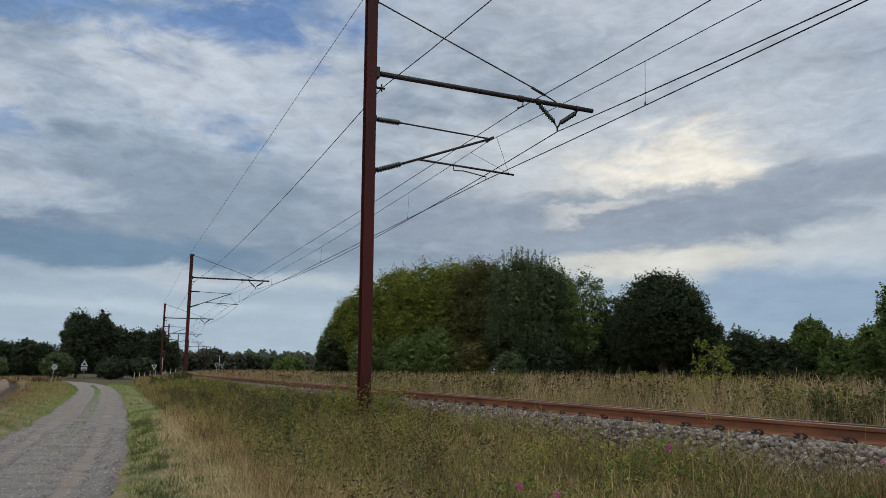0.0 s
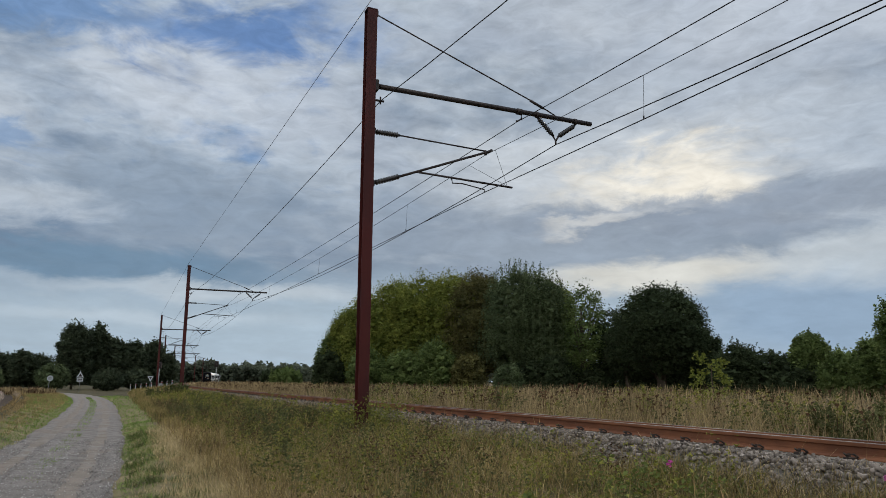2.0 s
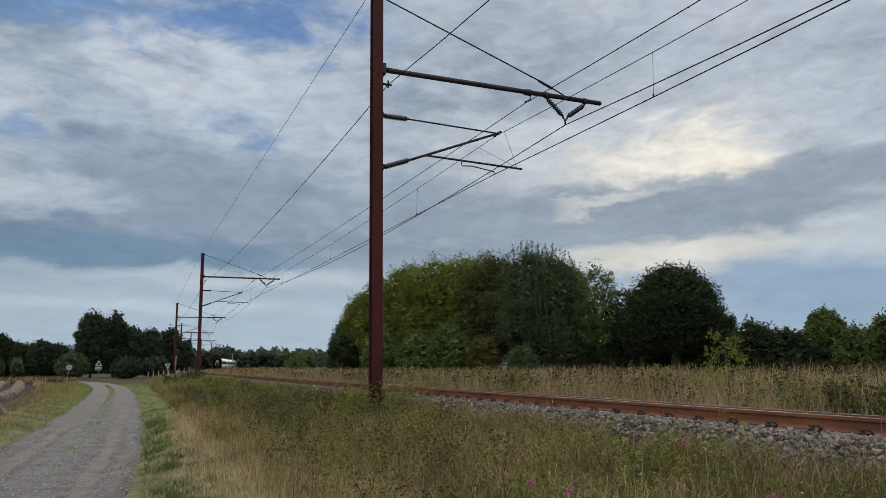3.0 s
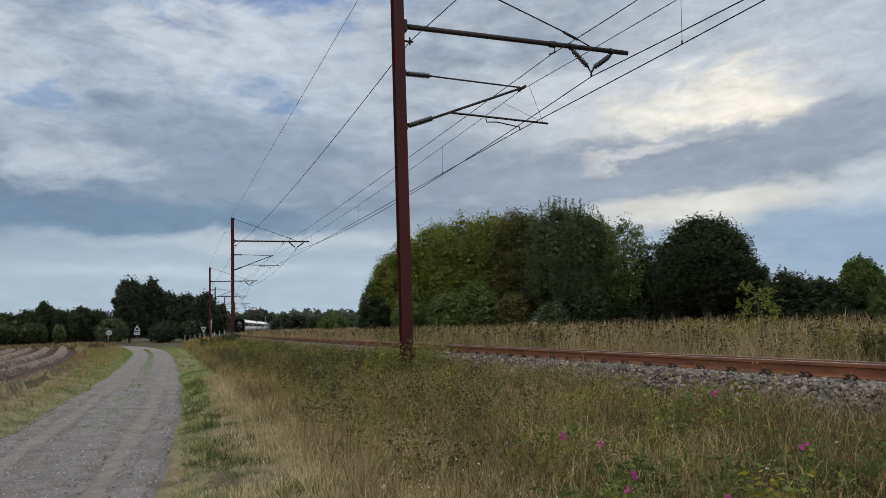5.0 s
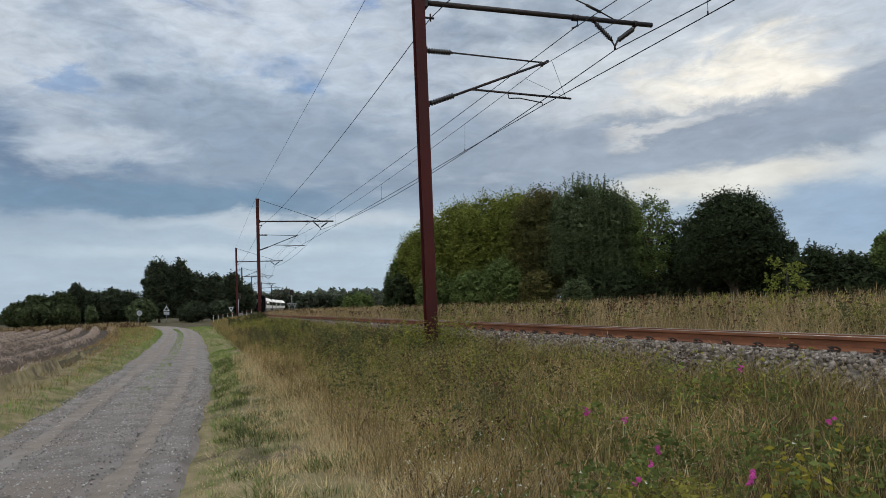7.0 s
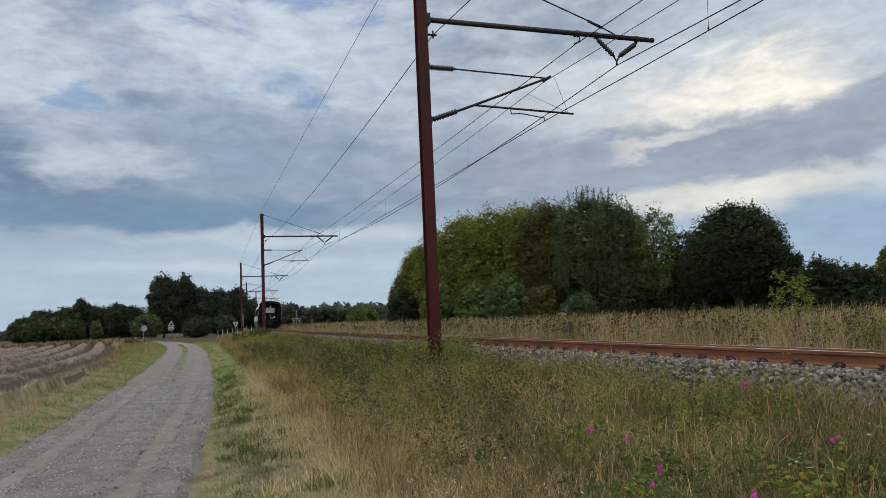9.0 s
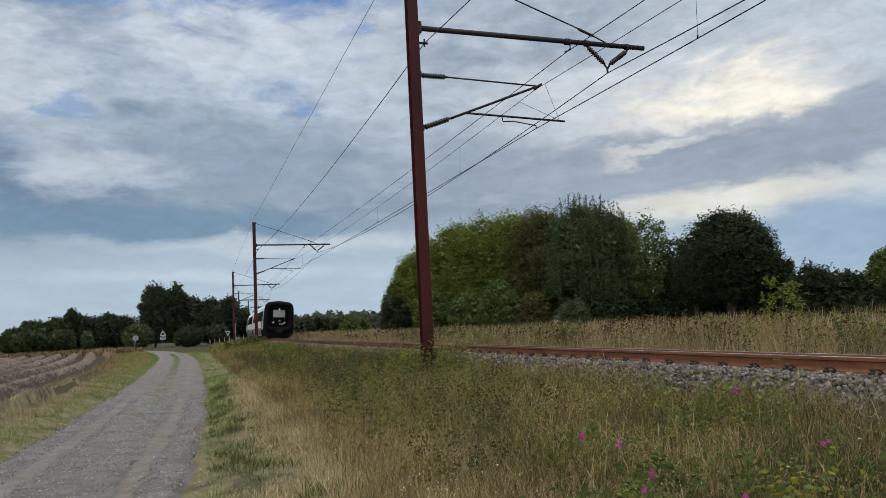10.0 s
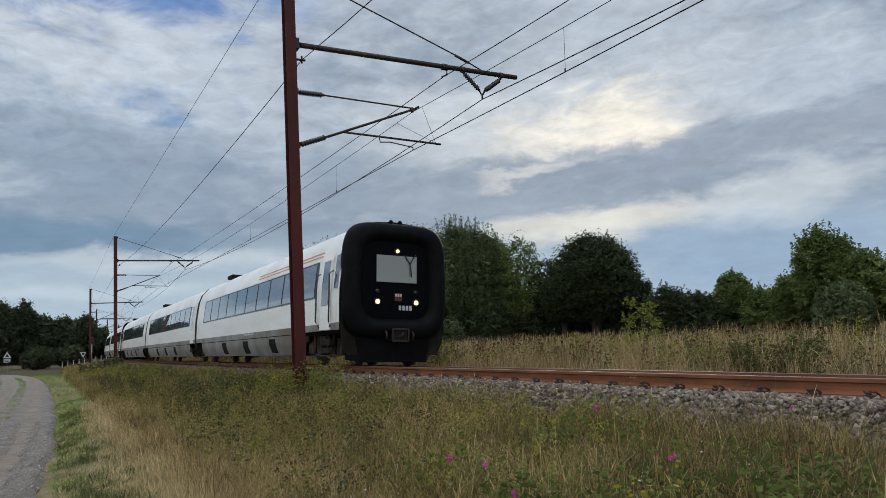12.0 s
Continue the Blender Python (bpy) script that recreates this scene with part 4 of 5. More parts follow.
# ---- trees ----
def leaf_cloud(name, centres, size, mat, rng, flat=0.35, long=1.5, corners=3):
    """Many small three- or four-cornered leaves, one to a point."""
    n = len(centres)
    a = rng.normal(size=(n, 3))
    a[:, 2] *= flat
    a /= np.linalg.norm(a, axis=1)[:, None]
    b = np.cross(a, rng.normal(size=(n, 3)))
    b /= np.linalg.norm(b, axis=1)[:, None]
    s = (np.asarray(size) * rng.uniform(0.6, 1.4, n))[:, None]
    if corners == 3:
        v = np.stack([centres - (a * long + b) * s * 0.5, centres - (a * long - b) * s * 0.5, centres + a * s * long * 0.5], 1)
        return raw_mesh(name, v.reshape(-1, 3), np.arange(3 * n).reshape(n, 3), mat)
    v = np.stack([centres - a * s * long * 0.5, centres + b * s * 0.5, centres + a * s * long * 0.5, centres - b * s * 0.5], 1)
    return raw_mesh(name, v.reshape(-1, 3), np.arange(4 * n).reshape(n, 4), mat)


def tree(name, x, y, height, radius, mat, label, seed, leaves=9000, leaf=0.078, base=0.10, weeping=0, spiky=0.3, trunk=0.16, clumps=70, squash=1.0, fill=1.0, belly=0.40):
    """A crown of leafy clumps over a domed body, with darker large leaves within, on a trunk with limbs."""
    rng = np.random.default_rng(seed)
    leaves, clumps = int(leaves * 1.2), int(clumps * 1.4)
    z0 = float(ground_z(x, y)) - 0.1
    root = empty(name, pose(x, y, z0), label, "tree" if height > 3.2 else "shrub")
    lo, mid = height * base, height * (base + (1 - base) * belly)

    def body(d, r):
        """Points in the directions d, at the share r of the way to the crown's surface."""
        p = d * r[:, None] * np.array([radius, radius * squash, 1.0])
        p[:, 2] = mid + d[:, 2] * r * np.where(d[:, 2] > 0, height - mid, mid - lo)
        return p

    def ways(m):
        d = rng.normal(size=(m, 3))
        return d / np.linalg.norm(d, axis=1)[:, None]

    d = ways(clumps)
    size = rng.uniform(0.15, 0.27, clumps)
    c = body(d, (1.0 - size * 0.9) * np.where(rng.random(clumps) < 0.78, rng.uniform(0.92, 1.0, clumps), rng.uniform(0.45, 0.85, clumps)))
    spread = size * (radius + (height - lo) * 0.5) * 0.5
    pick = rng.integers(0, clumps, leaves)
    off = ways(leaves)
    off[:, 2] = off[:, 2] * 0.72 + 0.12
    p = c[pick] + off * (rng.random(leaves) ** 0.5 * spread[pick] * rng.uniform(0.75, 1.2, leaves))[:, None]
    stray = rng.random(leaves) < 0.10
    p[stray] = body(ways(int(stray.sum())), rng.uniform(0.72, 1.0, int(stray.sum())))
    s = np.full(leaves, leaf)
    extra = []
    tops = np.flatnonzero(c[:, 2] > mid)
    for k in rng.choice(tops, int(len(tops) * spiky * 2)) if len(tops) else ():
        foot = c[k] + np.array([rng.normal(0, 0.4), rng.normal(0, 0.4), 0.55]) * spread[k]
        up = np.array([rng.normal(0, 0.22), rng.normal(0, 0.22), 1.0]) * rng.uniform(0.25, 0.62) * min(1.0, radius * 0.5)
        t = np.linspace(0, 1, 26)
        extra.append(foot + up * t[:, None] + rng.normal(0, 1, (26, 3)) * (0.10 * (1.1 - t))[:, None] * min(1.0, radius * 0.5))
    for k in range(int(weeping)):
        q = body(ways(1), np.array([rng.uniform(0.97, 1.08)]))[0]
        if q[2] < mid * 0.8:
            continue
        m = int(34 * rng.uniform(1.2, 3.6))
        t = np.arange(m) / 34
        strand = np.stack([q[0] + 0.06 * np.sin(t * 2 + k) + rng.normal(0, 0.035, m), q[1] + rng.normal(0, 0.035, m), q[2] - t], -1)
        extra.append(strand[strand[:, 2] > 0.5])
    if extra:
        more = np.concatenate(extra)
        p, s = np.concatenate([p, more]), np.concatenate([s, np.full(len(more), leaf * 0.85)])
    inner = int(leaves * 0.16 * fill)
    if inner:
        core = body(ways(inner), rng.random(inner) ** 0.45 * 0.84)
        p, s = np.concatenate([p, core]), np.concatenate([s, np.full(inner, leaf * 3.1)])
    good = p[:, 2] > 0.05
    crown = leaf_cloud("crown", p[good], s[good], mat, rng)
    crown.parent = root
    bm = bmesh.new()
    lean = Vector((rng.normal(0, 0.15), rng.normal(0, 0.15), height * 0.72))
    tube(bm, [(0, 0, -0.2), lean * 0.33 + Vector((rng.normal(0, 0.08), 0, 0)), lean * 0.66, lean], [trunk * 1.25, trunk, trunk * 0.7, trunk * 0.25], 8)
    part("trunk", bm, M["bark"], root, smooth=True)
    for k in range(0, clumps, 5):
        tip = Vector(c[k])
        f = min(0.9, max(0.1, tip.z / height * 0.62))
        a = lean * f
        m = a.lerp(tip, 0.55) + Vector((0, 0, 0.1 * radius))
        tube_part("limb", [a, m, tip], [trunk * 0.42, trunk * 0.25, trunk * 0.07], M["bark"], root, 5)
    return root


def at(azimuth, distance):
    """The place in that direction, in degrees left of the line's own, that far from the viewpoint."""
    a = radians(azimuth)
    return -math.sin(a) * distance, math.cos(a) * distance


L = {
    "yellow": leaf_material("leaves_yellow_green", (0.23, 0.24, 0.05), (0.13, 0.155, 0.036)),
    "green": leaf_material("leaves_mid_green", (0.15, 0.19, 0.062), (0.082, 0.115, 0.04)),
    "olive": leaf_material("leaves_olive_brown", (0.135, 0.118, 0.042), (0.085, 0.085, 0.034)),
    "willow": leaf_material("leaves_grey_green", (0.125, 0.155, 0.075), (0.075, 0.097, 0.048)),
    "dark": leaf_material("leaves_dark_green", (0.058, 0.074, 0.036), (0.034, 0.047, 0.024)),
    # paler and greyer than the near leaves: distance haze painted into the colour
    "far": leaf_material("leaves_far_hazed", (0.115, 0.13, 0.09), (0.07, 0.083, 0.058)),
    "wood": leaf_material("leaves_roadside_wood", (0.082, 0.098, 0.057), (0.047, 0.06, 0.036)),
    "grove": leaf_material("leaves_grove_green", (0.095, 0.115, 0.05), (0.055, 0.07, 0.033)),
}


def tree_rows():
    """azimuth, distance, top elevation, radius, leaves, label, style"""
    thick, bush = dict(leaves=27000, clumps=90, spiky=0.7), dict(leaves=9000, base=0.02, clumps=40, belly=0.35)
    return [
        (-15.7, 63, 4.0, 1.7, "green", "green bushy tree at the edge of a thicket", dict(leaves=13000, base=0.02)),
        (-16.9, 62, 6.1, 2.2, "yellow", "yellow-green bushy tree at the edge of a thicket", dict(leaves=20000, base=0.02)),
        (-18.5, 60, 7.4, 2.6, "yellow", "yellow-green bushy tree at the edge of a thicket", dict(leaves=24000, base=0.02, clumps=80)),
        (-20.4, 58, 8.2, 3.0, "yellow", "yellow-green birch in a dense thicket", dict(thick, base=0.05)),
        (-22.7, 56, 8.6, 3.0, "yellow", "yellow-green birch in a dense thicket", thick),
        (-25.0, 55, 8.9, 3.0, "yellow", "yellow-green birch in a dense thicket", thick),
        (-27.4, 53, 9.0, 3.2, "olive", "olive-brown tree turning to autumn colour", thick),
        (-30.2, 51, 9.25, 2.9, "willow", "grey-green weeping tree with hanging twigs", dict(leaves=24000, weeping=330, clumps=80)),
        (-32.2, 50, 8.7, 2.2, "willow", "grey-green weeping tree with hanging twigs", dict(leaves=16000, weeping=260, clumps=60)),
        (-33.6, 52, 8.0, 1.5, "yellow", "slender yellow-green birch with an airy top", dict(leaves=8000, spiky=0.6, fill=0.5)),
        (-35.3, 49, 8.2, 1.55, "green", "slender green birch with an airy top", dict(leaves=8000, spiky=0.7, fill=0.35, clumps=50)),
        (-37.2, 50, 6.0, 1.7, "dark", "dark green tree with an open crown", dict(leaves=8000, fill=0.5)),
        (-41.0, 46, 7.55, 3.15, "dark", "large dark round-crowned tree", dict(leaves=32000, clumps=130, base=0.14, spiky=0.12, trunk=0.26, belly=0.42)),
        (-38.6, 47, 5.6, 1.5, "dark", "dark green tree beside a round-crowned tree", dict(leaves=9000, fill=0.6, base=0.16)),
        (-43.9, 47, 4.3, 1.5, "dark", "dark green tree beside a round-crowned tree", dict(leaves=11000)),
        (-46.3, 44, 3.0, 1.6, "dark", "dark green shrub of a field hedge", dict(bush, leaves=13000, spiky=0.8)),
        (-48.6, 44, 2.4, 1.6, "dark", "dark green shrub of a field hedge", dict(bush, spiky=0.6)),
        (-51.1, 43, 3.6, 1.15, "green", "small round green tree in a hedge", dict(leaves=9000, base=0.25, spiky=0.6)),
        (-50.6, 43, 2.0, 1.5, "dark", "dark green shrub of a field hedge", bush),
        (-53.2, 42, 2.4, 1.5, "green", "green shrub of a field hedge", bush),
        (-57.3, 36, 6.4, 1.55, "green", "leafy green tree with upright shoots", dict(leaves=15000, spiky=1.0, fill=0.35)),
        (-55.2, 38, 3.5, 1.3, "green", "green shrub below taller trees", bush),
        (-59.7, 35, 4.4, 1.4, "green", "leafy green tree at the end of a hedge", dict(leaves=11000, spiky=0.8)),
        (-62.5, 34, 3.8, 1.6, "green", "leafy green tree at the end of a hedge", dict(leaves=9000)),
        (-65.5, 34, 4.6, 2.0, "green", "leafy green tree at the end of a hedge", dict(leaves=9000)),
        (-58.2, 33, 2.4, 1.3, "willow", "grey-green shrub at the hedge foot", bush),
        (-44.4, 27, 2.5, 0.75, "yellow", "slim yellow-green sapling in tall grass", dict(leaves=650, leaf=0.065, spiky=0.6, clumps=18, trunk=0.03, fill=0.0)),
        (-15.4, 60, 2.6, 1.5, "dark", "dark green shrub at the foot of a thicket", bush),
        (-18.3, 54, 3.0, 1.6, "green", "green shrub at the foot of a thicket", bush),
        (-21.2, 52, 2.7, 1.7, "green", "green shrub at the foot of a thicket", bush),
        (-23.6, 50, 3.3, 1.7, "green", "green shrub at the foot of a thicket", dict(bush, leaves=13000)),
        (-26.3, 49, 2.4, 1.4, "olive", "olive-brown shrub at the foot of a thicket", dict(bush, leaves=5000)),
        (-29.5, 47, 1.5, 1.2, "willow", "grey-green shrub at the foot of a thicket", dict(bush, leaves=5000)),
        (-32.8, 48, 2.2, 1.6, "dark", "dark undergrowth at the foot of trees", bush),
        (-31.2, 49, 2.0, 1.5, "dark", "dark undergrowth at the foot of trees", bush),
        (-34.4, 50, 2.4, 1.5, "dark", "dark undergrowth at the foot of trees", bush),
        (-36.0, 49, 1.7, 1.6, "dark", "dark undergrowth at the foot of trees", dict(bush, fill=0.6)),
        (-39.3, 48, 1.3, 1.5, "dark", "dark undergrowth at the foot of trees", dict(bush, fill=0.6)),
        (-42.4, 47, 1.6, 1.5, "dark", "dark undergrowth at the foot of trees", bush),
        # beyond the crossing
        (2.6, 128, 4.25, 2.9, "wood", "tall dark tree behind the road signs", dict(leaves=13000, leaf=0.17, spiky=0.1, base=0.02)),
        (1.15, 130, 4.2, 2.4, "wood", "tall dark tree behind the road signs", dict(leaves=10000, leaf=0.17, spiky=0.5, base=0.02)),
        (0.0, 131, 3.2, 3.0, "wood", "dark tree in a roadside wood", dict(leaves=8000, leaf=0.18, spiky=0.1, base=0.02)),
        (-1.3, 132, 2.95, 2.8, "wood", "dark tree in a roadside wood", dict(leaves=8000, leaf=0.18, spiky=0.1, base=0.02)),
        (-2.6, 134, 3.1, 2.6, "wood", "dark tree in a roadside wood", dict(leaves=8000, leaf=0.18, spiky=0.1, base=0.02)),
        (-3.6, 136, 2.2, 1.9, "wood", "dark tree in a roadside wood", dict(leaves=4500, leaf=0.18, spiky=0.1, base=0.02)),
        (3.8, 118, 1.2, 2.4, "willow", "round grey-green shrub beside a road sign", dict(leaves=6000, leaf=0.15, base=0.02)),
        (0.3, 118, 0.75, 2.4, "wood", "dark shrub beside the road", dict(leaves=4500, leaf=0.18, base=0.03)),
        (-1.6, 120, 0.85, 2.4, "wood", "dark shrub beside the road", dict(leaves=4500, leaf=0.18, base=0.03)),
        # the wood behind the field
        (11.7, 150, 1.2, 2.6, "grove", "green tree at the end of a wood", dict(leaves=6000, leaf=0.2, base=0.02)),
        (10.4, 150, 1.75, 3.4, "grove", "green tree at the edge of a wood", dict(leaves=8000, leaf=0.2, base=0.02)),
        (9.0, 151, 1.9, 3.2, "grove", "green tree at the edge of a wood", dict(leaves=8000, leaf=0.2, base=0.02)),
        (8.05, 152, 2.45, 2.0, "wood", "dark pointed tree at the edge of a wood", dict(leaves=6000, leaf=0.2, base=0.02, spiky=0.6)),
        (7.0, 152, 1.95, 3.0, "wood", "dark tree at the edge of a wood", dict(leaves=8000, leaf=0.2, base=0.02)),
        (5.7, 150, 2.1, 3.0, "wood", "dark tree at the edge of a wood", dict(leaves=8000, leaf=0.2, base=0.02)),
        (4.6, 150, 1.85, 2.8, "wood", "dark tree at the edge of a wood", dict(leaves=8000, leaf=0.2, base=0.02)),
        (10.6, 140, 0.95, 3.0, "grove", "green shrub before a wood", dict(leaves=6000, leaf=0.2, base=0.02)),
        (8.9, 140, 1.0, 2.8, "grove", "green shrub before a wood", dict(leaves=6000, leaf=0.2, base=0.02)),
        (7.1, 138, 0.8, 1.0, "willow", "small grey-green tree before a wood", dict(leaves=1800, leaf=0.18, base=0.02)),
        (-12.2, 95, 0.95, 2.2, "green", "low green bush in the meadow", dict(leaves=3500, leaf=0.2, base=0.03)),
        (-11.2, 110, 0.9, 1.8, "dark", "low dark bush in the meadow", dict(leaves=3000, leaf=0.22, base=0.03)),
    ]


def build_trees():
    for i, (az, dist, elev, radius, leaves, label, style) in enumerate(tree_rows()):
        x, y = at(az, dist)
        top = 0.606 + 1.035 * dist * math.tan(radians(elev)) - float(ground_z(x, y)) + 0.1
        tree("tree" if top > 3.2 else "shrub", x, y, top, radius, L[leaves], label, 40 + i, **style)


def build_far_woods():
    rng = np.random.default_rng(9)
    rows = []
    for az0, az1, dist, elev, n in ((4.0, 11.5, 165, 1.6, 14000), (-4, 11.5, 230, 1.7, 14000), (11, 34, 260, 0.75, 9000), (-14, -4, 330, 1.8, 12000), (-30, -10, 420, 1.7, 7000), (-75, -40, 120, 1.4, 8000)):
        az = rng.uniform(az0, az1, n)
        bump = 0.78 + 0.18 * np.sin(az * 1.3 + dist) * np.sin(az * 0.83 + 1) + 0.05 * np.sin(az * 7.3) + 0.05 * rng.normal(size=n)
        h = dist * math.tan(radians(elev)) * np.clip(bump, 0.35, 1.15)
        d = dist + rng.uniform(0, dist * 0.10, n)
        a = np.radians(az)
        rows.append(np.stack([-np.sin(a) * d, np.cos(a) * d, -0.8 + h * rng.random(n) ** 0.7], -1))
    p = np.concatenate(rows)
    # the leaf colour carries the haze; no air is modelled in between
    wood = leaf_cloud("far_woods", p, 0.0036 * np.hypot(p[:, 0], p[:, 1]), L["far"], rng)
    tagged(wood, "distant woods along the horizon, haze put into their leaf colour", "woods", kind="stuff")


build_trees()
build_far_woods()
# ---- grasses and weeds ----
G = {
    "straw": material("dry_grass", (0.46, 0.335, 0.15), (0.215, 0.145, 0.06), 0.8, scale=0.7, fine=5, bump=0, island=1.3, translucent=0.12, spec=0.2),
    "tan": material("bleached_grass", (0.62, 0.49, 0.28), (0.40, 0.295, 0.15), 0.8, scale=0.7, fine=5, bump=0, island=1.0, translucent=0.12, spec=0.2),
    "olive": material("half_dry_grass", (0.32, 0.245, 0.085), (0.15, 0.118, 0.04), 0.8, scale=0.7, fine=5, bump=0, island=1.3, translucent=0.18, spec=0.2),
    "meadow": material("meadow_dry_grass", (0.44, 0.335, 0.18), (0.23, 0.165, 0.085), 0.8, scale=0.4, fine=3, bump=0, island=1.2, translucent=0.2, spec=0.15),
    "green": material("green_grass", (0.125, 0.15, 0.036), (0.07, 0.09, 0.025), 0.75, scale=0.7, fine=5, bump=0, island=1.2, translucent=0.2, spec=0.25),
    "lawn": material("short_green_grass", (0.215, 0.325, 0.07), (0.145, 0.20, 0.048), 0.75, scale=1.5, fine=5, bump=0, island=0.8, translucent=0.18, spec=0.25),
    "brown": material("brown_seed_stalks", (0.105, 0.058, 0.032), (0.065, 0.038, 0.022), 0.9, scale=0.7, fine=5, bump=0, island=0.9, translucent=0.1, spec=0.1),
    "stalk": material("dead_field_stalks", (0.56, 0.45, 0.38), (0.33, 0.25, 0.20), 0.9, scale=0.7, fine=5, bump=0, island=0.9, translucent=0.1, spec=0.1),
    "herb": leaf_material("herb_leaves", (0.24, 0.225, 0.05), (0.14, 0.145, 0.034)),
    "herb_dark": leaf_material("dark_herb_leaves", (0.115, 0.118, 0.046), (0.07, 0.077, 0.031)),
    "bramble": leaf_material("bramble_leaves", (0.155, 0.18, 0.05), (0.09, 0.115, 0.034), 0.7),
    "gold": leaf_material("yellowing_leaves", (0.32, 0.27, 0.035), (0.22, 0.19, 0.03), 0.6),
    "white": leaf_material("small_white_petals", (0.66, 0.65, 0.58), (0.5, 0.5, 0.42), 0.4, 0.2),
    "petal": leaf_material("magenta_petals", (0.55, 0.08, 0.30), (0.42, 0.08, 0.28), 0.5, 0.25),
}


def ribbons(name, base, height, width, lean, mat, rng, profile=((0, 1.0), (0.55, 0.8), (1.0, 0.15)), curl=1.6):
    """One strip of grass to a point: profile gives height and width along it, lean the tip's sideways shift."""
    n, k = len(base), len(profile)
    a = rng.uniform(0, math.tau, n)
    side = np.stack([np.cos(a), np.sin(a), np.zeros(n)], -1)
    v = np.empty((n, k, 2, 3))
    for i, (t, w) in enumerate(profile):
        mid = base + np.stack([lean[:, 0] * t ** curl, lean[:, 1] * t ** curl, height * (t - 0.25 * t ** 3 * np.minimum(1, np.hypot(lean[:, 0], lean[:, 1]) / height))], -1)
        v[:, i, 0] = mid - side * (width * w * 0.5)[:, None]
        v[:, i, 1] = mid + side * (width * w * 0.5)[:, None]
    q = np.array([[2 * i, 2 * i + 1, 2 * i + 3, 2 * i + 2] for i in range(k - 1)])
    f = (q[None] + 2 * k * np.arange(n)[:, None, None]).reshape(-1, 4)
    return raw_mesh(name, v.reshape(-1, 3), f, mat)


SEED_HEAD = ((0, 0.8), (0.74, 0.6), (0.86, 1.7), (1.0, 0.3))
SHORT = ((0, 1.0), (1.0, 0.25))
FLAT_HEAD = ((0, 1.0), (0.7, 0.9), (0.93, 1.0), (0.95, 7.0), (0.99, 8.0), (1.0, 4.0))


def spots(n, x0, x1, y0, y1, rng, tuft=0.10, per=9, falloff=1.0):
    """Points in tufts; x counts from the line's bend. Returns points on the ground and each one's way from its tuft's heart."""
    m = max(1, n // per)
    cx = rng.uniform(x0, x1, m)
    cy = y0 + (y1 - y0) * rng.random(m) ** falloff
    pick = rng.integers(0, m, n)
    off = rng.normal(0, tuft, (n, 2))
    x, y = cx[pick] + off[:, 0], cy[pick] + off[:, 1]
    x = x + bend(y)
    return np.stack([x, y, ground_z(x, y) - 0.02], -1), off


def grass(name, label, n, area, mat, tall, wide, rng, sway=0.55, tuft=0.10, per=9, falloff=1.0, keep=None, profile=((0, 1.0), (0.55, 0.8), (1.0, 0.15))):
    p, off = spots(n, *area, rng, tuft, per, falloff)
    h = rng.uniform(tall[0], tall[1], n) * (0.85 + 0.25 * rough_noise(p[:, 0], p[:, 1], 1.3))
    if keep is not None:
        good = keep(p[:, 0] - bend(p[:, 1]), p[:, 1], rng.random(n))
        p, off, h = p[good], off[good], h[good]
    n = len(p)
    lean = off / tuft * 0.16 * h[:, None] + rng.normal(0, sway * 0.55, (n, 2)) * h[:, None] + np.array([0.08, -0.05]) * h[:, None]
    w = rng.uniform(wide[0], wide[1], n) * (1 + np.clip(p[:, 1] - 10, 0, 90) * 0.035)
    return tagged(ribbons(name, p, h, w, lean, mat, rng, profile), label, "grass", kind="stuff")


def patch(x, y, scale, shift):
    return 0.5 + 0.5 * rough_noise(x + shift, y - shift, scale)


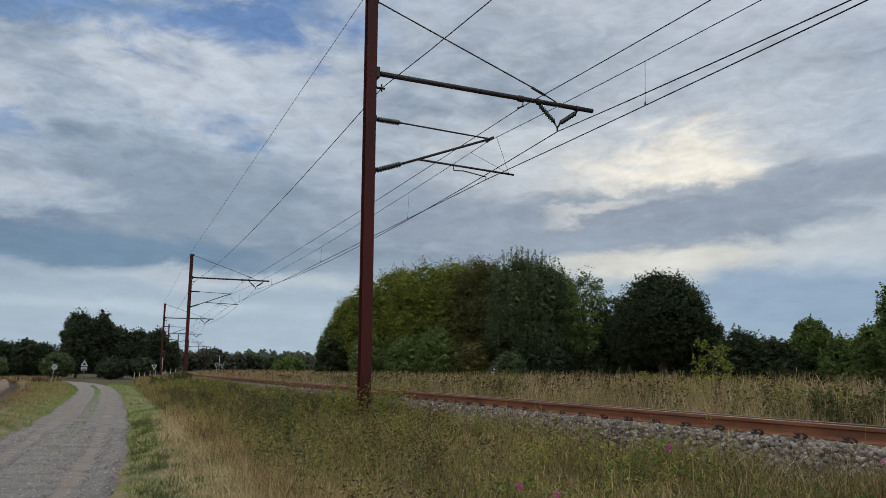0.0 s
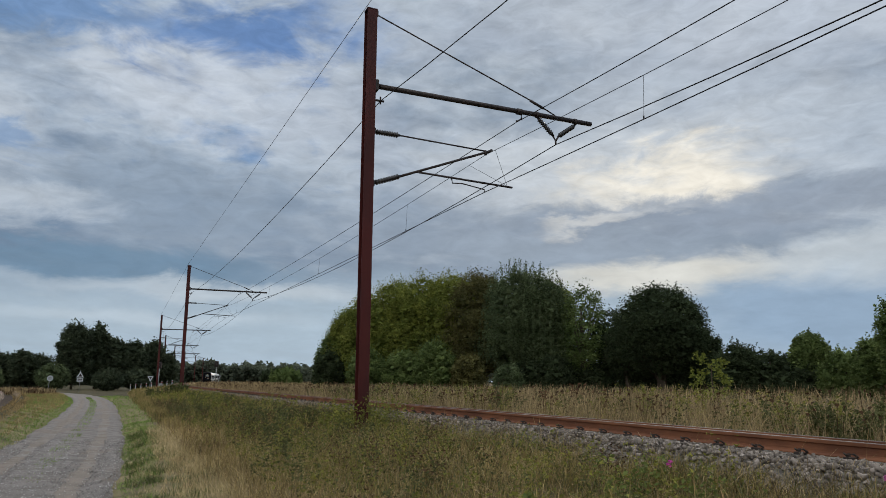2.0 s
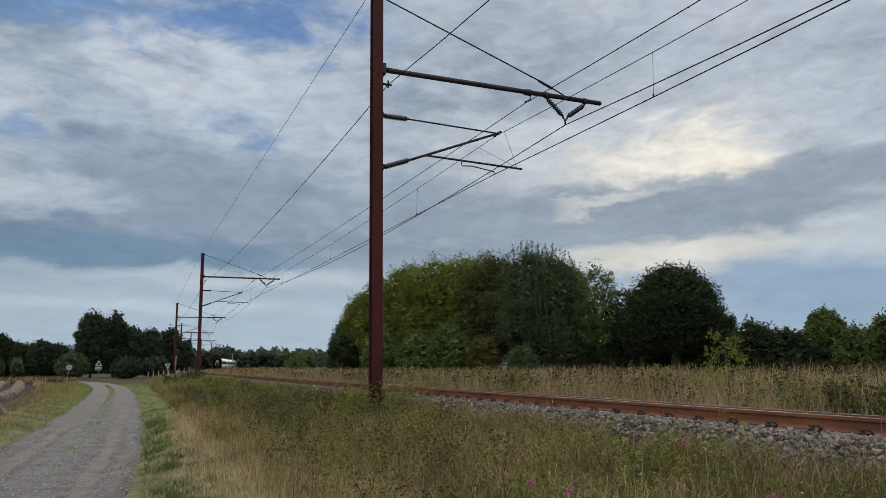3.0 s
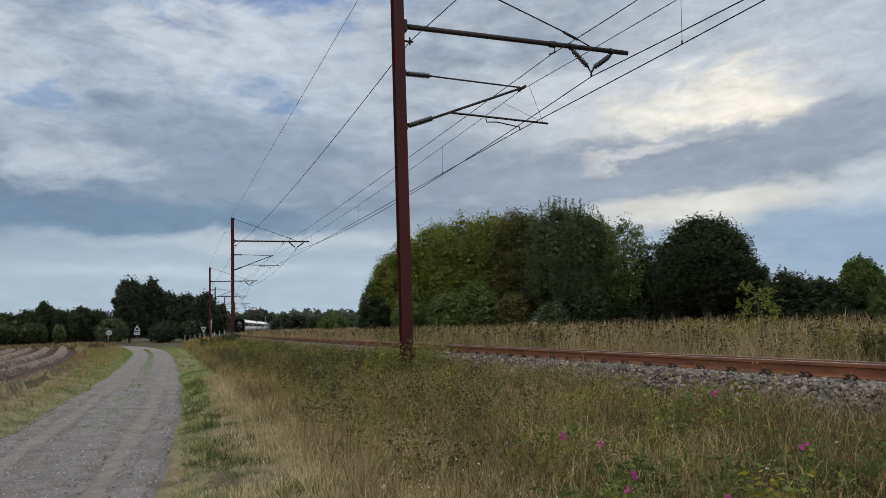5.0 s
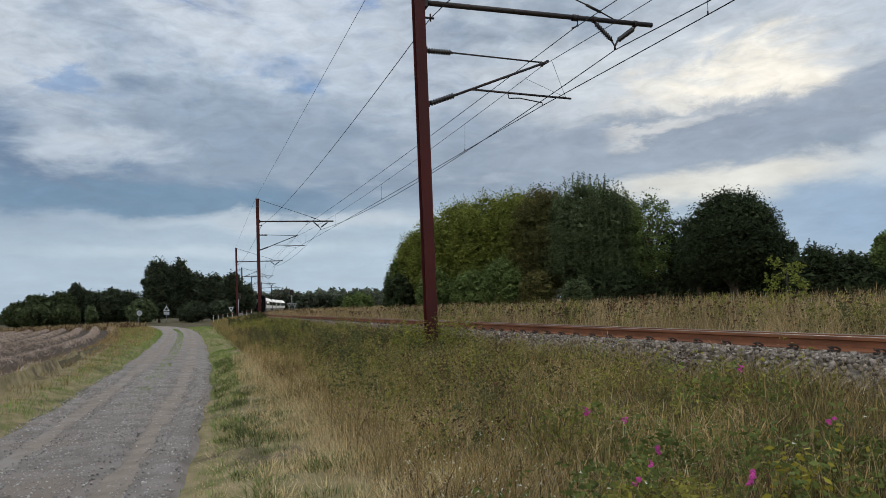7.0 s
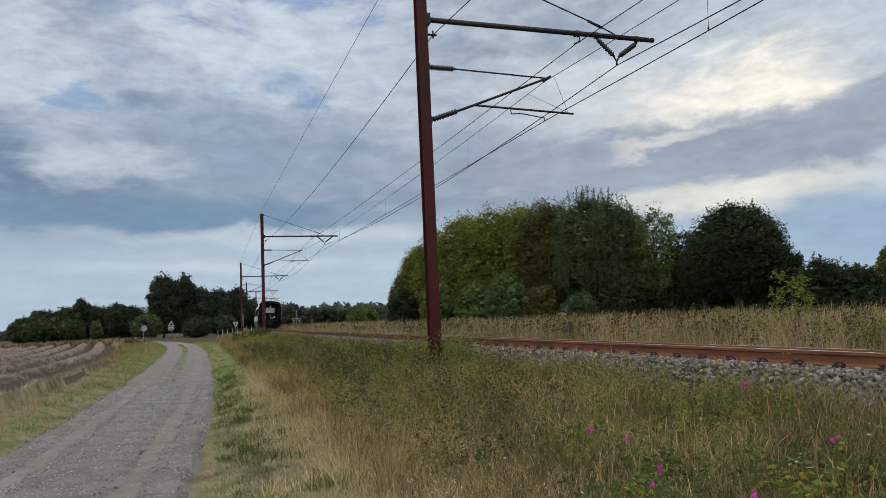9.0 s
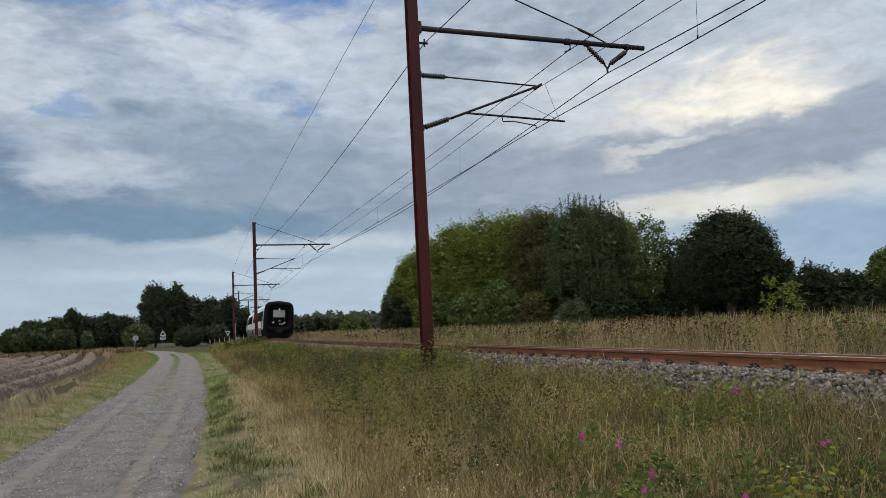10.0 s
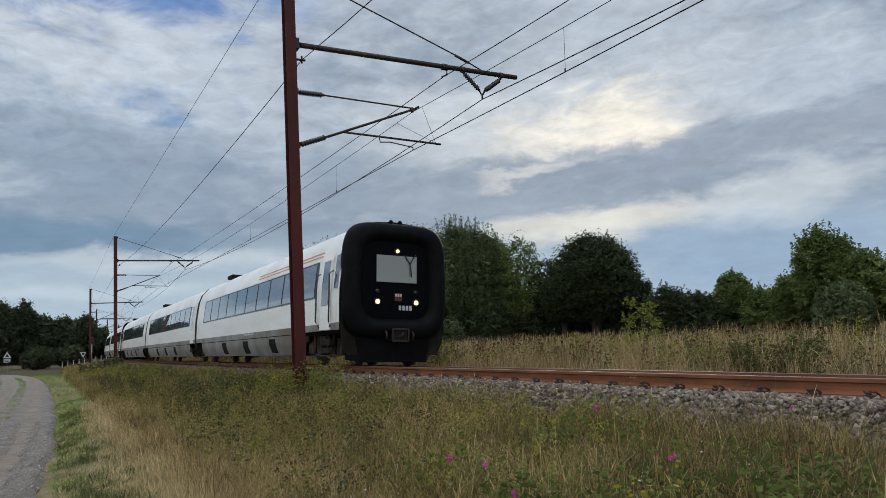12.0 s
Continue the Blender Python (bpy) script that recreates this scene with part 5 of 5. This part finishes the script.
def build_grass():
    rng = np.random.default_rng(21)

    def straw_here(x, y, r):
        edge = np.exp(-((x - 1.75) / 0.6) ** 2) * (y < 26)
        return r < 0.30 + 0.75 * patch(x, y, 0.55, 3.0) * 0.6 + 0.8 * edge

    def green_here(x, y, r):
        return r < 0.20 + 0.9 * patch(x, y, 0.5, 11.0) - 0.75 * np.exp(-((x - 1.75) / 0.5) ** 2) * (y < 26)

    lanes = ((-9.0, 0.4, 0.16, 1.0), (0.4, 9.0, 1.0, 1.0), (9.0, 26.0, 0.80, 1.1), (26.0, 62.0, 0.36, 1.15), (62.0, 118.0, 0.14, 1.15))
    for k, (y0, y1, dense, tall) in enumerate(lanes):
        m = int(dense * (y1 - y0) * 4.6)
        bank = (1.5, 6.05, y0, y1)
        grass("dry_grass", "dry straw-coloured grass on the railway bank", m * 420, bank, G["straw"], (0.18 * tall, 0.48 * tall), (0.0028, 0.006), rng, sway=0.7, keep=straw_here)
        grass("half_dry_grass", "olive half-dry grass on the railway bank", m * 330, bank, G["olive"], (0.20 * tall, 0.46 * tall), (0.004, 0.008), rng)
        grass("green_grass", "green grass tufts on the railway bank", m * 260, bank, G["green"], (0.18 * tall, 0.42 * tall), (0.004, 0.009), rng, keep=green_here)
        grass("seed_grass", "tall dry grass with seed heads", m * 34, bank, G["straw"], (0.36 * tall, 0.66 * tall), (0.0022, 0.004), rng, sway=0.28, tuft=0.16, profile=SEED_HEAD, keep=straw_here)
    # bent and broken dry stems that cross the rest
    grass("broken_stems", "bent and broken dry stems in the grass", 6000, (1.3, 6.0, 0.8, 16.0), G["tan"], (0.25, 0.55), (0.0025, 0.005), rng, sway=1.5, tuft=0.25, falloff=1.2)
    grass("brown_stems", "dark brown dead stems in the grass", 9000, (1.5, 6.0, 0.8, 30.0), G["brown"], (0.25, 0.55), (0.003, 0.006), rng, sway=0.7, tuft=0.12, per=25, falloff=1.2)
    # bleached tufts where the mown edge meets the bank
    grass("bleached_grass", "bleached dry grass along the mown edge", 24000, (1.15, 2.5, 1.2, 24.0), G["tan"], (0.12, 0.40), (0.0025, 0.005), rng, sway=0.95, tuft=0.13, per=22, falloff=1.3)
    # the mown strip beside the road
    green_strip = lambda x, y, r: (x > road_x(y) + 1.22 + 0.12 * rough_noise(x, y, 2.0)) & (x < road_x(y) + 2.8) & (r < (0.10 + 0.25 * (y > 20)) * (x < road_x(y) + 2.25) + 0.65 * (np.abs(x - road_x(y) - 1.62) < np.clip(0.12 + 0.03 * (y - 9), 0.14, 0.40) + 0.10 * rough_noise(x, y, 1.1)) + 0.3 * (y > 22))
    grass("mown_grass", "short green grass beside the gravel road", 105000, (-0.6, 2.2, 1.5, 30.0), G["lawn"], (0.04, 0.13), (0.005, 0.011), rng, profile=SHORT, sway=0.7, tuft=0.06, falloff=1.25, keep=green_strip)
    grass("mown_grass", "short green grass beside the gravel road", 24000, (-2.6, 2.6, 28.0, 80.0), G["lawn"], (0.06, 0.18), (0.006, 0.011), rng, profile=SHORT, sway=0.6, tuft=0.10, keep=lambda x, y, r: (x > road_x(y) + 1.25) & (x < road_x(y) + 3.1))
    dry_strip = lambda x, y, r: (x > road_x(y) + 1.5) & (x < road_x(y) + 3.1) & (r < 0.95 - 0.75 * (np.abs(x - road_x(y) - 2.02 + 0.08 * np.sin(y * 1.3)) < 0.13 + 0.12 * patch(x, y, 2.2, 4.0)))
    grass("trodden_grass", "trodden dry grass of a foot trail", 80000, (-0.3, 2.1, 1.2, 26.0), G["tan"], (0.04, 0.12), (0.004, 0.008), rng, profile=SHORT, sway=1.3, tuft=0.07, falloff=1.3, keep=dry_strip)
    grass("green_tussocks", "green grass tussocks beside the foot trail", 14000, (0.3, 1.7, 1.5, 24.0), G["green"], (0.08, 0.20), (0.005, 0.009), rng, sway=0.8, tuft=0.07, per=45, falloff=1.25, keep=lambda x, y, r: x > road_x(y) + 1.4)
    grass("straw_tussocks", "pale straw tussocks beside the foot trail", 14000, (0.5, 2.0, 1.5, 24.0), G["tan"], (0.08, 0.22), (0.004, 0.008), rng, sway=0.9, tuft=0.08, per=45, falloff=1.25, keep=lambda x, y, r: x > road_x(y) + 1.9)
    # the verge and the field on the other side of the road
    left = lambda x, y, r: (x + bend(y) < road_x(y) - 1.26 + 0.10 * rough_noise(x, y, 1.7)) & (x + bend(y) > field_x(y) + 0.5)
    grass("verge_grass", "short green grass of the road verge", 150000, (-8.0, -1.6, 5.0, 86.0), G["lawn"], (0.06, 0.16), (0.005, 0.010), rng, profile=SHORT, sway=0.5, falloff=1.3, keep=left)
    grass("verge_dry_grass", "dry yellowish grass of the road verge", 55000, (-9.0, -2.2, 5.0, 90.0), G["straw"], (0.10, 0.30), (0.005, 0.009), rng, profile=SHORT, sway=0.5, falloff=1.3, keep=lambda x, y, r: (x + bend(y) < road_x(y) - 1.7) & (x + bend(y) > field_x(y) - 0.55) & (r < 0.75))
    row = lambda x, y, r: (x + bend(y) < field_x(y) - 0.1) & (-x < 0.30 * y + 1.5) & (field_row(x + bend(y), y) > 0.52 + 0.3 * r)
    grass("field_stalks", "dead brown crop stalks in rows on a field", 330000, (-24.0, -3.6, 9.0, 83.0), G["stalk"], (0.06, 0.19), (0.008, 0.018), rng, profile=SHORT, sway=0.9, tuft=0.10, per=12, keep=row)
    grass("field_edge_grass", "tall dry grass at the far edge of the field", 16000, (-45.0, -4.0, 84.0, 104.0), G["meadow"], (0.4, 0.8), (0.010, 0.018), rng, profile=SHORT, sway=0.3, tuft=0.3, keep=lambda x, y, r: (x + bend(y) < road_x(y) - 2.0))
    grass("field_edge_stalks", "brown weeds at the far edge of the field", 9000, (-40.0, -4.0, 83.0, 104.0), G["brown"], (0.4, 0.8), (0.012, 0.02), rng, sway=0.3, tuft=0.3, keep=lambda x, y, r: (x + bend(y) < road_x(y) - 2.0))
    # the far side of the track
    for y0, y1, dense in ((-4.0, 30.0, 1.0), (30.0, 70.0, 0.55), (70.0, 150.0, 0.22)):
        m = int(dense * (y1 - y0))
        near = (9.75, 15.5, y0, y1)
        grass("meadow_grass", "tall straw-coloured grass beyond the track", m * 620, near, G["meadow"], (0.45, 0.92), (0.006, 0.011), rng, sway=0.34, tuft=0.16, keep=lambda x, y, r: r < 0.25 + 0.95 * patch(x, y, 0.45, 8.0))
        grass("meadow_seed_grass", "tall pale grass with seed heads beyond the track", m * 230, near, G["meadow"], (0.55, 1.02), (0.0035, 0.006), rng, sway=0.3, tuft=0.2, profile=SEED_HEAD, keep=lambda x, y, r: r < 0.25 + 0.95 * patch(x, y, 0.45, 8.0))
        grass("meadow_green_grass", "green grass among dry stalks beyond the track", m * 130, near, G["olive"], (0.30, 0.65), (0.006, 0.012), rng, sway=0.25, tuft=0.2)
        grass("brown_weeds", "dark brown flat-headed weeds beyond the track", m * 60, near, G["brown"], (0.55, 0.95), (0.006, 0.010), rng, sway=0.15, tuft=0.3, profile=FLAT_HEAD, keep=lambda x, y, r: r < 1.3 * patch(x, y, 0.35, 5.0))
    grass("back_meadow_grass", "tall dry grass reaching to the trees", 20000, (15.0, 42.0, -6.0, 130.0), G["meadow"], (0.55, 0.95), (0.010, 0.018), rng, profile=SHORT, sway=0.2, tuft=0.25)
    grass("track_side_weeds", "low dry weeds at the foot of the ballast", 20000, (5.2, 6.2, 0.5, 60.0), G["olive"], (0.16, 0.36), (0.004, 0.008), rng, sway=0.5, tuft=0.12, falloff=1.4)
    grass("far_side_weeds", "low dry weeds behind the ballast", 6000, (9.4, 9.95, -3.0, 80.0), G["straw"], (0.2, 0.5), (0.006, 0.010), rng, sway=0.5, tuft=0.15)


def herbs(name, label, places, tall, mat, rng, leaf=0.03, per=55, spread=0.16, corners=3):
    """Leafy upright weeds: a few stems with leaves all along them, joined as one growth."""
    pts = []
    for x, y in places:
        h = rng.uniform(*tall)
        z = float(ground_z(x, y))
        for s in range(5):
            dx, dy = rng.normal(0, spread, 2)
            m = per // 5
            t = rng.uniform(0.15, 1.0, m)
            pts.append(np.stack([x + dx * (0.3 + 0.7 * t) + rng.normal(0, 0.035, m), y + dy * (0.3 + 0.7 * t) + rng.normal(0, 0.035, m), z + h * t * rng.uniform(0.8, 1.05)], -1))
    return tagged(leaf_cloud(name, np.concatenate(pts), leaf, mat, rng, 0.5, 1.9, corners), label, "weeds", kind="stuff")


def build_weeds():
    rng = np.random.default_rng(33)

    def some(n, x0, x1, y0, y1, f=1.0):
        y = y0 + (y1 - y0) * rng.random(n) ** f
        return np.stack([rng.uniform(x0, x1, n) + bend(y), y], -1)

    herbs("leafy_weeds", "bright green leafy weeds on the bank", some(330, 1.9, 5.6, 5.0, 28.0), (0.28, 0.62), G["herb"], rng, 0.022, 65)
    herbs("leafy_weeds", "bright green leafy weeds on the bank", some(120, 2.4, 5.6, 24.0, 60.0), (0.4, 0.75), G["herb"], rng, 0.045, 60, 0.22)
    herbs("dark_weeds", "dark green leafy weeds on the bank", some(230, 1.9, 5.4, 6.0, 40.0), (0.30, 0.64), G["herb_dark"], rng, 0.024, 75)
    herbs("dead_weeds", "dark brown dead weeds on the bank", some(150, 1.9, 5.6, 6.0, 45.0), (0.35, 0.68), G["brown"], rng, 0.02, 90)
    herbs("rough_bushes", "rough dark green bushes on the bank", some(36, 2.1, 5.2, 12.0, 44.0), (0.42, 0.76), G["herb_dark"], rng, 0.034, 260, 0.26)
    herbs("mast_weeds", "leafy weeds round the foot of a mast", np.concatenate([some(16, 4.2, 5.5, 13.9, 15.0), some(10, 4.3, 5.6, 15.2, 16.0)]), (0.6, 0.98), G["herb"], rng, 0.032, 110, 0.2)
    herbs("far_mast_bush", "green bush at the foot of a mast", some(26, 2.6, 5.0, 57.0, 60.0)[:15], (0.6, 1.1), G["herb_dark"], rng, 0.09, 120, 0.35)
    herbs("meadow_weeds", "green leafy weeds in the tall grass beyond the track", some(90, 10.0, 14.0, 0.0, 45.0), (0.6, 0.95), G["herb"], rng, 0.03, 170, 0.22)
    herbs("meadow_dark_weeds", "dark brown-green weeds in the tall grass beyond the track", some(90, 9.9, 13.5, -2.0, 40.0), (0.55, 0.9), G["herb_dark"], rng, 0.028, 190, 0.26)
    herbs("brown_bush", "brownish bush in the tall grass beyond the track", np.array([[10.3, 7.7], [10.6, 8.1], [10.9, 7.6], [10.5, 8.5], [11.1, 8.2], [10.7, 19.5], [11.0, 19.9]]), (0.60, 0.85), G["herb_dark"], rng, 0.035, 600, 0.38)
    brambles = np.concatenate([some(52, 1.7, 4.6, 1.5, 4.2), some(26, 2.6, 5.4, 2.0, 6.5)])
    herbs("bramble", "low green brambles in the grass", brambles, (0.20, 0.44), G["bramble"], rng, 0.028, 110, 0.18, 4)
    herbs("yellow_bramble", "brambles with yellowing leaves", some(34, 1.9, 4.0, 1.9, 3.6), (0.3, 0.5), G["gold"], rng, 0.030, 18, 0.12, 4)
    herbs("feathery_weed", "feathery bright green weed", some(14, 2.0, 2.4, 3.0, 3.5), (0.35, 0.5), G["herb"], rng, 0.018, 260, 0.14)
    herbs("white_flowers", "tiny white flowers among dry grass", some(40, 1.35, 2.1, 3.2, 5.4), (0.42, 0.58), G["white"], rng, 0.009, 12, 0.10)
    herbs("white_flowers", "tiny white flowers among dry grass", some(16, 2.6, 4.6, 3.0, 6.0), (0.42, 0.55), G["white"], rng, 0.009, 5, 0.08)


def vetch(x, y, z, seed, size=1.0):
    """A stem with a spray of magenta pea-like blossoms."""
    rng = np.random.default_rng(seed)
    g = float(ground_z(x, y))
    plant = empty("wild_pea_flower", pose(x, y, g), "magenta wild pea flower on a thin green stem", "flower", "magenta flowers in the grass")
    h = z - g
    lean = rng.normal(0, 0.05, 2)
    tube_part("stem", [(lean[0] * 3, lean[1] * 3, -0.02), (lean[0], lean[1], h * 0.6), (0, 0, h - 0.03)], 0.0022, G["green"], plant, 5)
    for k in range(5):
        a = rng.uniform(0, math.tau)
        r = 0.022 * size
        c = Vector((math.cos(a) * r, math.sin(a) * r, h - 0.02 * size + 0.018 * size * k * 0.7))
        bm = bmesh.new()
        m = Matrix.Translation(c) @ Euler((rng.uniform(-0.6, 0.6), rng.uniform(-0.6, 0.6), a)).to_matrix().to_4x4()
        w = 0.017 * size
        loft(bm, [[m @ Vector((w * t, -0.3 * w * abs(t), 0)) for t in (-1, -0.5, 0, 0.5, 1)], [m @ Vector((1.2 * w * t, 0.1 * w, 0.9 * w)) for t in (-1, -0.5, 0, 0.5, 1)], [m @ Vector((0.7 * w * t, 0.5 * w, 1.7 * w - 0.5 * w * abs(t))) for t in (-1, -0.5, 0, 0.5, 1)]])
        box(bm, (w * 0.6, w * 1.2, w * 0.6), (0, -0.4 * w, 0.3 * w), m, bevel=w * 0.15)
        part("blossom", bm, G["petal"], plant)


def build_flowers():
    for k, (x, y, z, s) in enumerate(((2.81, 4.92, -0.3, 1.3), (2.84, 4.47, -0.3, 0.9), (2.45, 3.51, -0.3, 1.2), (2.22, 3.28, -0.3, 0.8), (1.96, 3.02, -0.3, 0.9), (2.44, 2.82, -0.3, 1.3), (4.97, 5.72, -0.18, 1.4), (3.91, 3.71, -0.3, 1.1), (2.1, 2.9, -0.42, 0.8), (6.05, 4.3, -0.2, 1.0))):
        vetch(x, y, z, 70 + k, s * 0.68)


def build_pebbles():
    rng = np.random.default_rng(12)
    n = 16000
    y = 3.0 + 19 * rng.random(n) ** 1.6
    o = rng.uniform(-1.30, 1.30, n)
    keep = rng.random(n) < np.clip(0.25 + 1.6 * np.abs(np.abs(o) - 0.68), 0, 1)
    y, o = y[keep], o[keep]
    x = road_x(y) + o
    c = np.stack([x, y, np.full(len(x), -0.955) - 0.03 * np.clip(1 - np.abs(np.abs(o) - 0.68) / 0.3, 0, 1)], -1)
    ob = scatter_stones("loose_gravel", c, rng.uniform(0.007, 0.022, len(c)) * np.where(rng.random(len(c)) < 0.03, 1.4, 1), M["pebble"], rng)
    tagged(ob, "loose grey gravel stones on the road", "gravel", kind="stuff")
    tufts = grass("road_middle_grass", "sparse short grass between the wheel tracks", 110000, (-2.2, 0.4, 9.0, 75.0), G["lawn"], (0.02, 0.07), (0.004, 0.008), rng, sway=0.8, tuft=0.06, keep=lambda x, y, r: (np.abs(x + bend(y) - road_x(y)) < 0.20) & (y > 13) & (r < patch(x, y, 0.8, 2.0) ** 2 * 0.5 + 0.004 * (y - 13)))
    tufts.location.z = 0.115


build_grass()
build_weeds()
build_flowers()
build_pebbles()
# ---- signs and signals by the level crossing ----
def sign_post(name, label, x, y, height, lean=0.0):
    z = float(ground_z(x, y))
    s = empty(name, pose(x, y, z, 0, lean, 0), label, "road sign")
    tube_part("post", [(0, 0, -0.2), (0, 0, height)], 0.03, M["steel"], s, 8)
    return s


def plate(name, corners, mat, parent, depth=0.02, y=-0.04):
    return part(name, loft(bmesh.new(), [[(a, y, b) for a, b in corners], [(a, y + depth, b) for a, b in corners]], close=True, ends=(True, True)), mat, parent)


def build_signs():
    x, y = at(2.1, 100)
    s = sign_post("warning_sign", "white triangular warning sign with a plate on a post", x, y, 2.6)
    tri = lambda r, c: [(r * math.sin(k * math.tau / 3), c + r * math.cos(k * math.tau / 3)) for k in range(3)]
    plate("triangle", tri(0.48, 2.0), M["sign_white"], s)
    plate("symbol", tri(0.26, 2.0), M["arm"], s, 0.01, -0.052)
    plate("lower_plate", [(-0.34, 1.25), (0.34, 1.25), (0.34, 1.65), (-0.34, 1.65)], M["sign_white"], s)
    for k in range(2):
        plate("plate_bar", [(-0.25, 1.32 + 0.16 * k), (0.25, 1.32 + 0.16 * k), (0.25, 1.39 + 0.16 * k), (-0.25, 1.39 + 0.16 * k)], M["arm"], s, 0.01, -0.052)
    x, y = at(4.06, 98)
    s = sign_post("round_sign", "round white road sign on a leaning post", x, y, 2.1, 6)
    disc = [(0.32 * math.cos(k * math.tau / 24), 1.85 + 0.32 * math.sin(k * math.tau / 24)) for k in range(24)]
    plate("disc", disc, M["sign_white"], s)
    plate("disc_rim", [(0.75 * a, 1.85 + 0.75 * (b - 1.85)) for a, b in disc], M["steel"], s, 0.01, -0.05)
    for az, d, h in ((-2.5, 108, 1.75), (-6.85, 122, 1.7), (-7.25, 126, 1.7)):
        x, y = at(az, d)
        s = sign_post("crossing_mark", "white give-way mark with a dark centre on a short post", x, y, h)
        plate("mark", [(-0.38, h + 0.05), (0.38, h + 0.05), (0.06, h - 0.62), (-0.06, h - 0.62)], M["sign_white"] if d < 110 else M["steel"], s)
        plate("mark_centre", [(-0.2, h - 0.06), (0.2, h - 0.06), (0.0, h - 0.42)], M["arm"], s, 0.01, -0.052)
    for az, d, h in ((-3.05, 112, 3.6), (-7.05, 124, 3.9)):
        x, y = at(az, d)
        z = float(ground_z(x, y))
        s = empty("crossing_signal", pose(x, y, z), "dark level-crossing light signal on a post", "signal", "crossing signals")
        tube_part("post", [(0, 0, -0.2), (0, 0, h - 0.4)], 0.06, M["steel"], s, 8)
        board = part("signal_head", box(bmesh.new(), (0.62, 0.22, 0.95), (0, 0, h - 0.3), bevel=0.06), M["arm"], s)
        for k in (-0.2, 0.2):
            tube_part("lens", [(0, -0.11, h - 0.3 + k), (0, -0.135, h - 0.3 + k)], 0.12, M["red_lamp"], board, 16)
            tube_part("hood", [(0, -0.10, h - 0.24 + k), (0, -0.32, h - 0.22 + k)], 0.13, M["arm"], board, 12)
        box_part("base_box", (0.5, 0.4, 0.9), (0.35, 0.1, 0.3), M["steel"], s, 0.03)
    # fence of white posts beside the crossing
    for k in range(9):
        x, y = at(-1.2 - 0.35 * k, 112)
        z = float(ground_z(x, y))
        p = empty("marker_post", pose(x, y, z), "short white roadside marker post by the crossing", "post", "marker posts")
        box_part("stake", (0.10, 0.06, 1.1), (0, 0, 0.45), M["sign_white"], p, 0.015)
        box_part("band", (0.104, 0.064, 0.12), (0, 0, 0.82), M["sign_red"], p, 0.004)


build_signs()


# ---- what moves ----
def along(y, metres):
    """The y on the line that lies so many metres further along it."""
    for _ in range(round(abs(metres) / 0.7) or 1):
        step = metres / (round(abs(metres) / 0.7) or 1)
        y += step / math.hypot(1, float(bend(y + 0.5) - bend(y - 0.5)))
    return y


def motions():
    for k, car in enumerate(CARS):
        back = k * CAR_LEN + (k // 3) * 0.35
        rows = []
        for t, front in RUN:
            y = along(front, back)
            a = line_point(y, 0, 0)
            b = line_point(along(y, CAR_LEN), 0, 0)
            d = b - a
            rows.append((t, pose(a.x, a.y, a.z, 0, CANT, math.degrees(math.atan2(-d.x, d.y)))))
        walk(car, rows)


motions()
